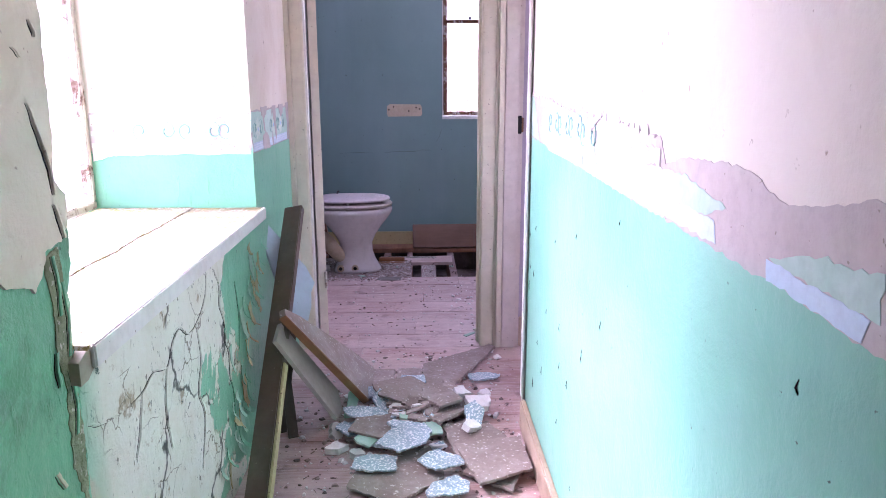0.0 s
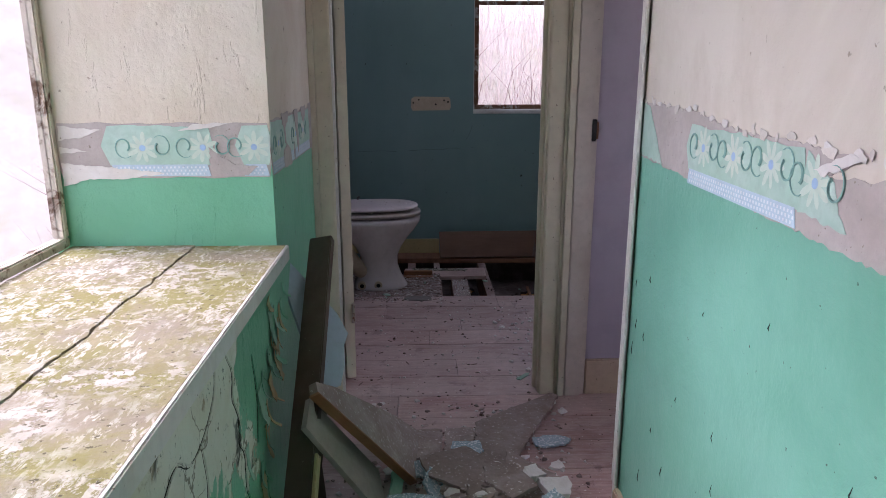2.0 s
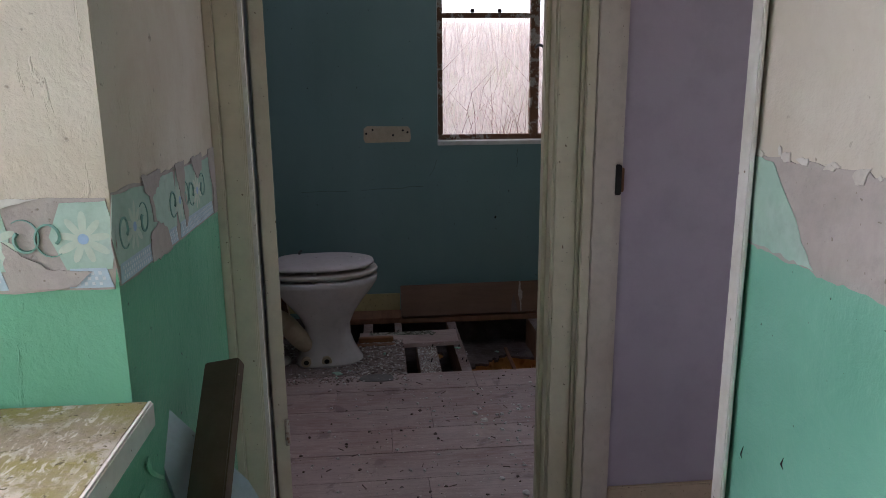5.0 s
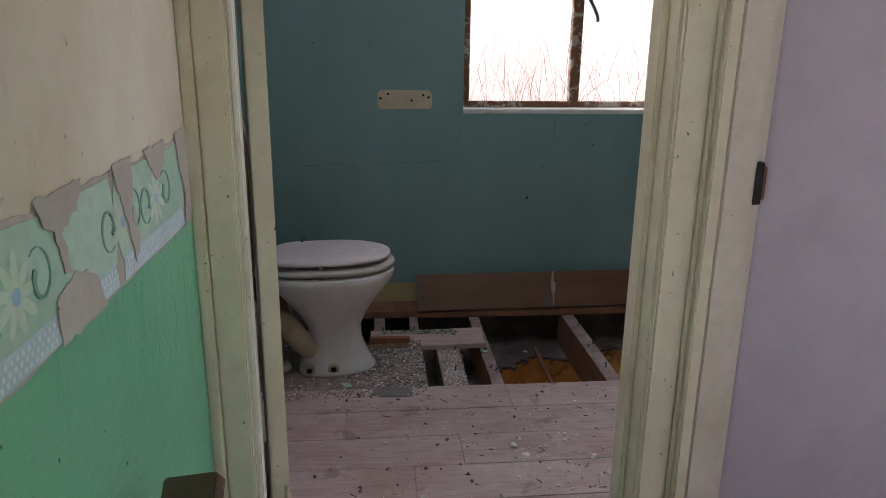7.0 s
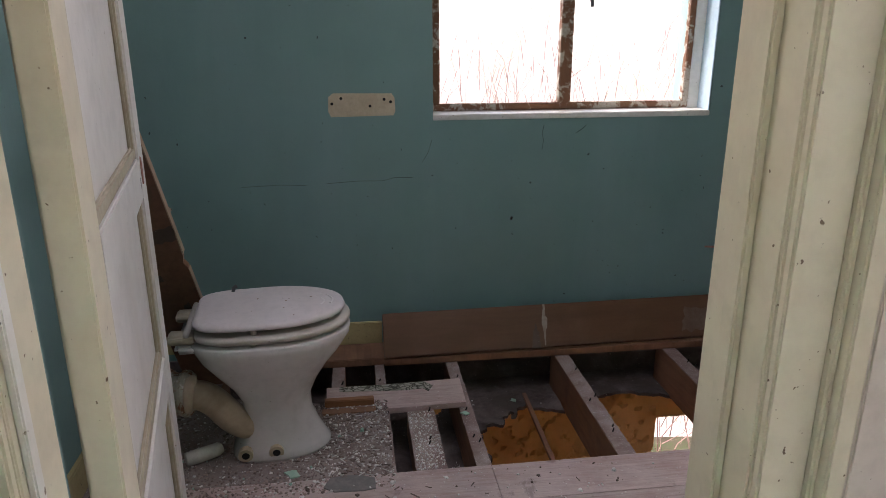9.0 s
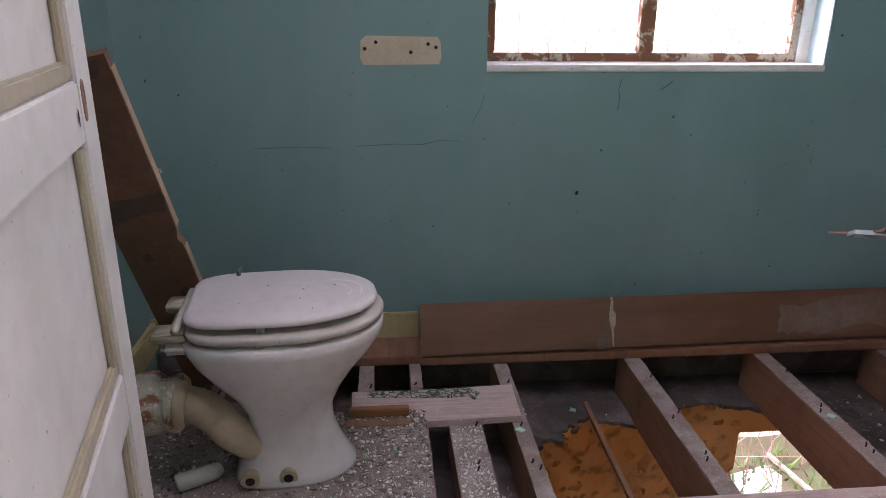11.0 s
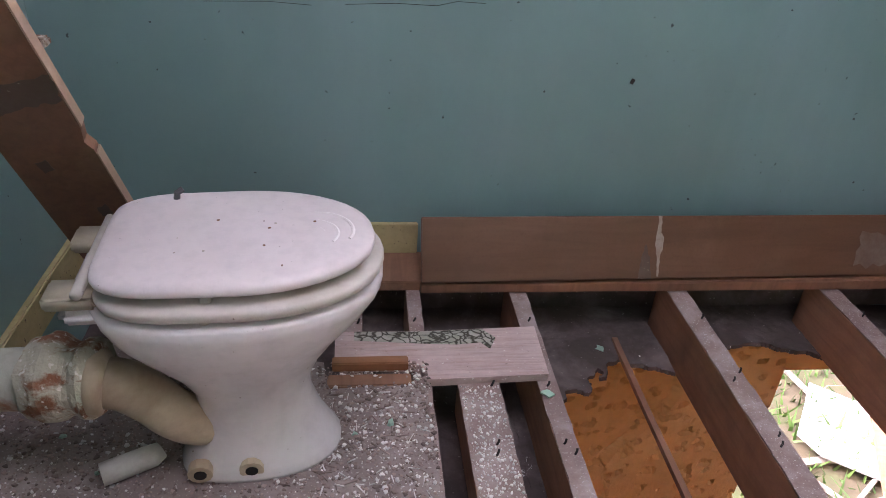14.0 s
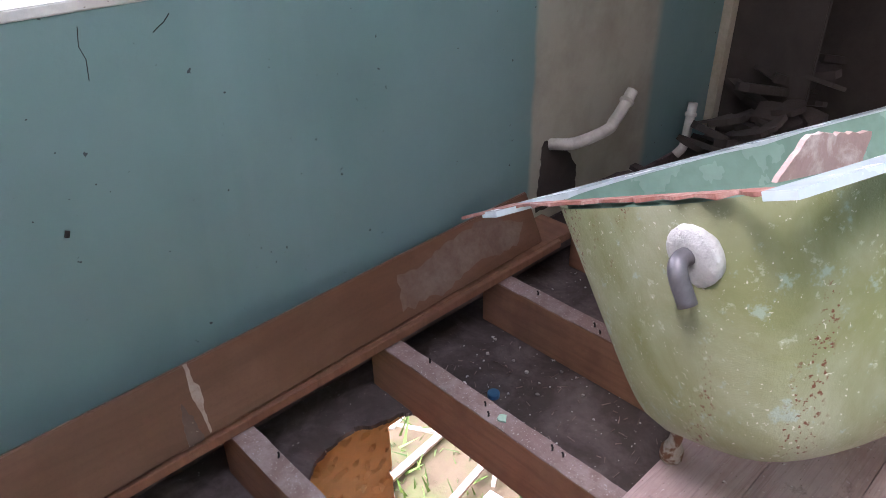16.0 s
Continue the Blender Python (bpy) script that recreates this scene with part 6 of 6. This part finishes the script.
def split(points, w, lip, off=0.0055, mat=None):
    """An open split in the skin: a dark slot with a lifted lip along it."""
    e = thing("plaster_split", "open split in the plaster with a lifted lip", "crack", kind="structure")
    points = [(y + 0.0035 * noise.noise((y * 90, z * 90, 1)), z) for y, z in points]
    n = len(points)
    part("slot", tube([(HL + off, y, z) for y, z in points], [w * math.sin(math.pi * (k + 0.35) / n) + 0.0004 for k in range(n)], 6), M_BLACK, e)
    bm = bmesh.new()
    rows = []
    for k, (y, z) in enumerate(points):
        h = lip * math.sin(math.pi * (k + 0.3) / n)
        b = HL + off
        rows.append([bm.verts.new((b - 0.0005, y + 0.016, z)), bm.verts.new((b + 0.0015 + 0.35 * h, y + 0.010, z)), bm.verts.new((b + 0.0015 + h, y + 0.004, z)), bm.verts.new((b + h * 0.8, y + 0.003, z)), bm.verts.new((b - 0.0015, y + 0.009, z))])
    for p, q in zip(rows, rows[1:]):
        for j in range(4):
            bm.faces.new((p[j], p[j + 1], q[j + 1], q[j]))
    part("lip", bm, mat or M_PIERTOP, e)


split(bend([(1.355, 1.17), (1.368, 1.13), (1.385, 1.09), (1.394, 1.055), (1.397, 1.035)], 4), 0.0012, 0.0045, 0.0105)
split(bend([(1.392, 1.02), (1.402, 0.99), (1.410, 0.965)], 4), 0.0010, 0.003, 0.0105)
for pts in ([(1.372, 0.945), (1.380, 0.90), (1.376, 0.85)], [(1.392, 0.90), (1.396, 0.84), (1.388, 0.78)], [(1.384, 0.76), (1.390, 0.70), (1.382, 0.65)], [(1.35, 0.80), (1.345, 0.77), (1.35, 0.745)]):
    split(bend(pts, 4), 0.0005, 0.0014, 0.0072, M_PIER)
split(bend([(1.335, 1.245), (1.345, 1.238), (1.352, 1.232)], 4), 0.0005, 0.0014, 0.0105)
split(bend([(1.385, 1.285), (1.392, 1.272), (1.397, 1.262)], 4), 0.0010, 0.003, 0.0105)
split(bend([(1.31, 0.62), (1.32, 0.60), (1.33, 0.585)], 4), 0.0009, 0.0022)
# long cracks in the bare plaster under the sill
for pts, w in (([(2.13, 0.715), (2.10, 0.66), (2.04, 0.62), (1.95, 0.611), (1.90, 0.645), (1.85, 0.63), (1.804, 0.59), (1.72, 0.61), (1.66, 0.595), (1.56, 0.60), (1.478, 0.618), (1.435, 0.637)], 0.0030), ([(2.19, 0.71), (2.235, 0.65), (2.225, 0.60), (2.262, 0.54), (2.25, 0.48), (2.29, 0.44), (2.28, 0.36), (2.31, 0.30), (2.30, 0.18)], 0.0030), ([(2.02, 0.615), (2.03, 0.52), (2.00, 0.44), (2.02, 0.36), (1.98, 0.24)], 0.0020), ([(1.80, 0.59), (1.77, 0.50), (1.79, 0.40)], 0.0016), ([(2.40, 0.62), (2.42, 0.50), (2.40, 0.40)], 0.0020), ([(1.66, 0.595), (1.63, 0.52), (1.60, 0.48)], 0.0014)):
    split(bend([(y + 0.012 * noise.noise((y * 40, z * 40, 6)), z) for y, z in pts], 5), 0.30 * w, 0.0016, 0.0, M_PEEL)
end = tagged(part("sill_end", slab([(0, 0), (0.03, -0.006), (0.05, 0.004), (0.06, 0.035), (0.03, 0.045), (0.0, 0.036)], 0.022, 0.004), M_BEAD), "chipped end block of the window sill", "sill end", kind="structure")
end.matrix_basis = plane_pose((HL + 0.001, 1.385, 0.735), (HL + 0.001, 1.445, 0.735), (HL + 0.001, 1.385, 0.80))

# curled paint flakes by the sill
def flake(w, h, curl):
    bm = bmesh.new()
    n = 7
    rows = []
    for k in range(n + 1):
        u = k / n
        a = curl * u * u
        rows.append([bm.verts.new((w * (-0.5 + 0.25 * u) + 0.1 * w * random.uniform(-1, 1), 0.02 * (1 - math.cos(a)) * 2 + 0.001, -h * u * math.cos(0.4 * a))), bm.verts.new((w * (0.5 - 0.3 * u) + 0.1 * w * random.uniform(-1, 1), 0.02 * (1 - math.cos(a)) * 2 + 0.003, -h * u * math.cos(0.4 * a)))])
    for p, q in zip(rows, rows[1:]):
        bm.faces.new((p[0], p[1], q[1], q[0]))
    r = bmesh.ops.extrude_face_region(bm, geom=bm.faces[:])
    bmesh.ops.translate(bm, verts=[v for v in r["geom"] if isinstance(v, bmesh.types.BMVert)], vec=(0, 0.0015, 0))
    return bm


for yy, zz, w, h, mat in ((2.60, 0.66, 0.05, 0.12, M_GREENCHIP), (2.66, 0.55, 0.05, 0.14, M_YELLOW), (2.45, 0.52, 0.05, 0.13, M_GREENCHIP), (2.50, 0.40, 0.05, 0.11, M_YELLOW), (2.42, 0.30, 0.06, 0.12, M_YELLOW), (2.38, 0.22, 0.05, 0.10, M_GREENCHIP), (2.30, 0.45, 0.03, 0.10, M_GREENCHIP)):
    o = tagged(part("paint_flake", flake(1.1 * w, 0.85 * h, random.uniform(0.6, 1.0)), mat), "curled flake of old paint on the hall wall", "paint flake", "curled paint flakes")
    o.matrix_basis = Matrix.Translation((HL, yy, zz)) @ pose(0, 0, 0, 0, random.uniform(-15, 15), -90)

for k in range(34):
    u = random.random()
    yy, zz = 2.74 - 0.48 * u + random.gauss(0, 0.05), 0.72 - 0.60 * u + random.gauss(0, 0.05)
    if zz > 0.72 or zz < 0.1:
        continue
    o = tagged(part("paint_flake", flake(random.uniform(0.015, 0.045), random.uniform(0.03, 0.09), random.uniform(0.6, 1.3)), random.choice((M_GREENCHIP, M_PEELCHIP, M_YELLOW, M_PEELCHIP))), "small curled flake of old hall paint", "paint flake", "curled paint flakes")
    o.matrix_basis = Matrix.Translation((HL, yy, zz)) @ pose(0, 0, 0, 0, random.uniform(-30, 30), -90)
# cream paint lifting along the torn top of the border
TOPS = ((-2.66, 1.161), (-2.34, 1.158), (-2.17, 1.137), (-1.97, 1.137), (-1.77, 1.131), (-1.65, 1.128), (-1.41, 1.118))
for (ua, va), (ub, vb) in zip(TOPS, TOPS[1:]):
    n = max(2, int((ub - ua) / 0.035))
    for k in range(n):
        f = (k + random.random()) / n
        o = part("torn_lip", slab(ragged(shard(random.uniform(0.010, 0.038), random.uniform(0.006, 0.022), 7, 0.22), 0.004, 0.003, ua + k), 0.0012), random.choice((M_WHITE, M_LIP)), rb)
        o.matrix_basis = pose(ua + (ub - ua) * f, va + (vb - va) * f + random.uniform(-0.004, 0.008), 0.0022, random.uniform(-6, 6), random.uniform(-6, 6), random.uniform(-12, 12))
for k in range(14):
    y, z, L = random.uniform(0.9, 2.6), random.uniform(0.15, 0.95), random.uniform(0.012, 0.045)
    tagged(part("wall_chip", tube([(HR - 0.0004, y, z), (HR - 0.0012, y + 0.003, z - 0.5 * L), (HR - 0.0004, y - 0.002, z - 0.8 * L)], [0.0004, random.uniform(0.0006, 0.0014), 0.0003], 5), M_BLACK), "dark chip knocked in the wall paint", "chip", "chips in the wall paint")

# ---- outside ----
def hill(x, y):
    s = min(1, max(0, (y - 8.0) / 9.0))
    w = min(1, max(0, (-2.5 - x) / 9.0))
    z = LOW + 5.2 * s * s * (3 - 2 * s) + 2.5 * w * w
    return z + 0.12 * noise.noise((x * 0.6, y * 0.6, 0)) * (1 if y > 6.3 else 0)


bm = bmesh.new()
xs = [-400, -120, -40] + [-20 + k * 0.8 for k in range(56)] + [45, 120, 400]
ys = [-400, -120, -40, -10, -2, 3, 5.0] + [6.0 + k * 0.6 for k in range(30)] + [30, 60, 150, 400]
vv = [[bm.verts.new((x, y, hill(x, y))) for y in ys] for x in xs]
for i in range(len(xs) - 1):
    for j in range(len(ys) - 1):
        bm.faces.new((vv[i][j], vv[i + 1][j], vv[i + 1][j + 1], vv[i][j + 1]))
setting("ground", bm, M_GROUND, "rough overgrown bank behind the house", "ground")


def blades(name, count, area, h0, h1, width, mat, label, lean=0.3):
    V, F = [], []
    for _ in range(count):
        x, y = random.uniform(area[0], area[1]), random.uniform(area[2], area[3])
        z = hill(x, y) - 0.03
        h = random.uniform(h0, h1)
        a = random.uniform(0, 6.28)
        dx, dy = lean * h * random.uniform(-1, 1), lean * h * random.uniform(-1, 1)
        wx, wy = width * math.cos(a), width * math.sin(a)
        b = len(V)
        for u, s in ((0, 1.0), (0.5, 0.8), (1.0, 0.15)):
            cx, cy, cz = x + dx * u * u, y + dy * u * u, z + h * u * (1 - 0.15 * u)
            V += [(cx - wx * s, cy - wy * s, cz), (cx + wx * s, cy + wy * s, cz)]
        F += [(b, b + 1, b + 3, b + 2), (b + 2, b + 3, b + 5, b + 4)]
    me = bpy.data.meshes.new(name)
    me.from_pydata(V, [], F)
    me.materials.append(mat)
    return tagged(new(name, me), label, "vegetation", kind="stuff")


blades("dry_reeds", 10500, (-5, 8, 8.6, 15.5), 0.5, 1.3, 0.006, M_REED, "dry reeds and bramble stems on the bank, paled for glare", 0.35)
blades("bramble_stems", 2600, (-5, 8, 7.6, 13.5), 0.5, 1.7, 0.006, M_BRAMBLE, "dark bramble stems tangled over the bank", 0.8)
tagged(part("garden_bed", slab(ragged([(0.8, 5.96), (5.0, 5.96), (5.2, 7.2), (4.6, 8.4), (2.6, 8.8), (1.2, 8.2), (0.7, 7.0)], 0.15, 0.08, 1.0), 0.10), M_SOIL2), "dark weedy soil by the house wall", "soil", kind="structure").matrix_basis = pose(0, 0, LOW - 0.03)
blades("weeds", 1600, (1.2, 4.8, 6.0, 8.2), 0.12, 0.35, 0.016, M_LEAF, "green weeds among the rubbish outside", 0.6)
for x, y, z, rx, ry, rz, L, w, mat in ((2.75, 6.9, 0.12, 0, 3, 8, 2.2, 0.06, M_SCRAPW), (2.9, 6.5, 0.16, 0, 4, 12, 2.0, 0.05, M_SCRAPW), (2.5, 7.4, 0.10, 0, 2, 60, 1.6, 0.05, M_SCRAPW), (2.95, 6.2, 0.30, 0, -25, 75, 1.5, 0.09, M_JOIST), (3.3, 7.3, 0.10, 0, 0, 100, 1.8, 0.04, M_SCRAPW), (2.3, 6.6, 0.08, 0, 0, 140, 1.2, 0.03, M_SCRAPW), (2.7, 7.0, 0.10, 0, 2, 120, 1.3, 0.03, M_SCRAPW), (3.2, 6.7, 0.1, 0, 2, 35, 1.4, 0.03, M_SCRAPW)):
    o = tagged(part("scrap_plank", block((-L / 2, -w / 2, 0), (L / 2, w / 2, 0.03), 0.003), mat), "weathered plank lying in the weeds outside", "plank", "scrap planks outside")
    o.matrix_basis = pose(x, y, hill(x, y) + z, rx, ry, rz)
for x, y, w, h, t in ((2.75, 7.6, 1.1, 0.7, 20), (3.4, 7.1, 0.9, 0.9, 50), (2.2, 6.0, 1.0, 0.6, 10), (3.0, 5.9, 0.9, 0.6, 80)):
    o = tagged(part("scrap_sheet", slab(shard(w, h, 9, 0.08), 0.015), M_SCRAPS), "pale sheet of scrap lying outside in weeds", "sheet", "scrap sheets outside")
    o.matrix_basis = pose(x, y, hill(x, y) + 0.10, 5, 4, t)
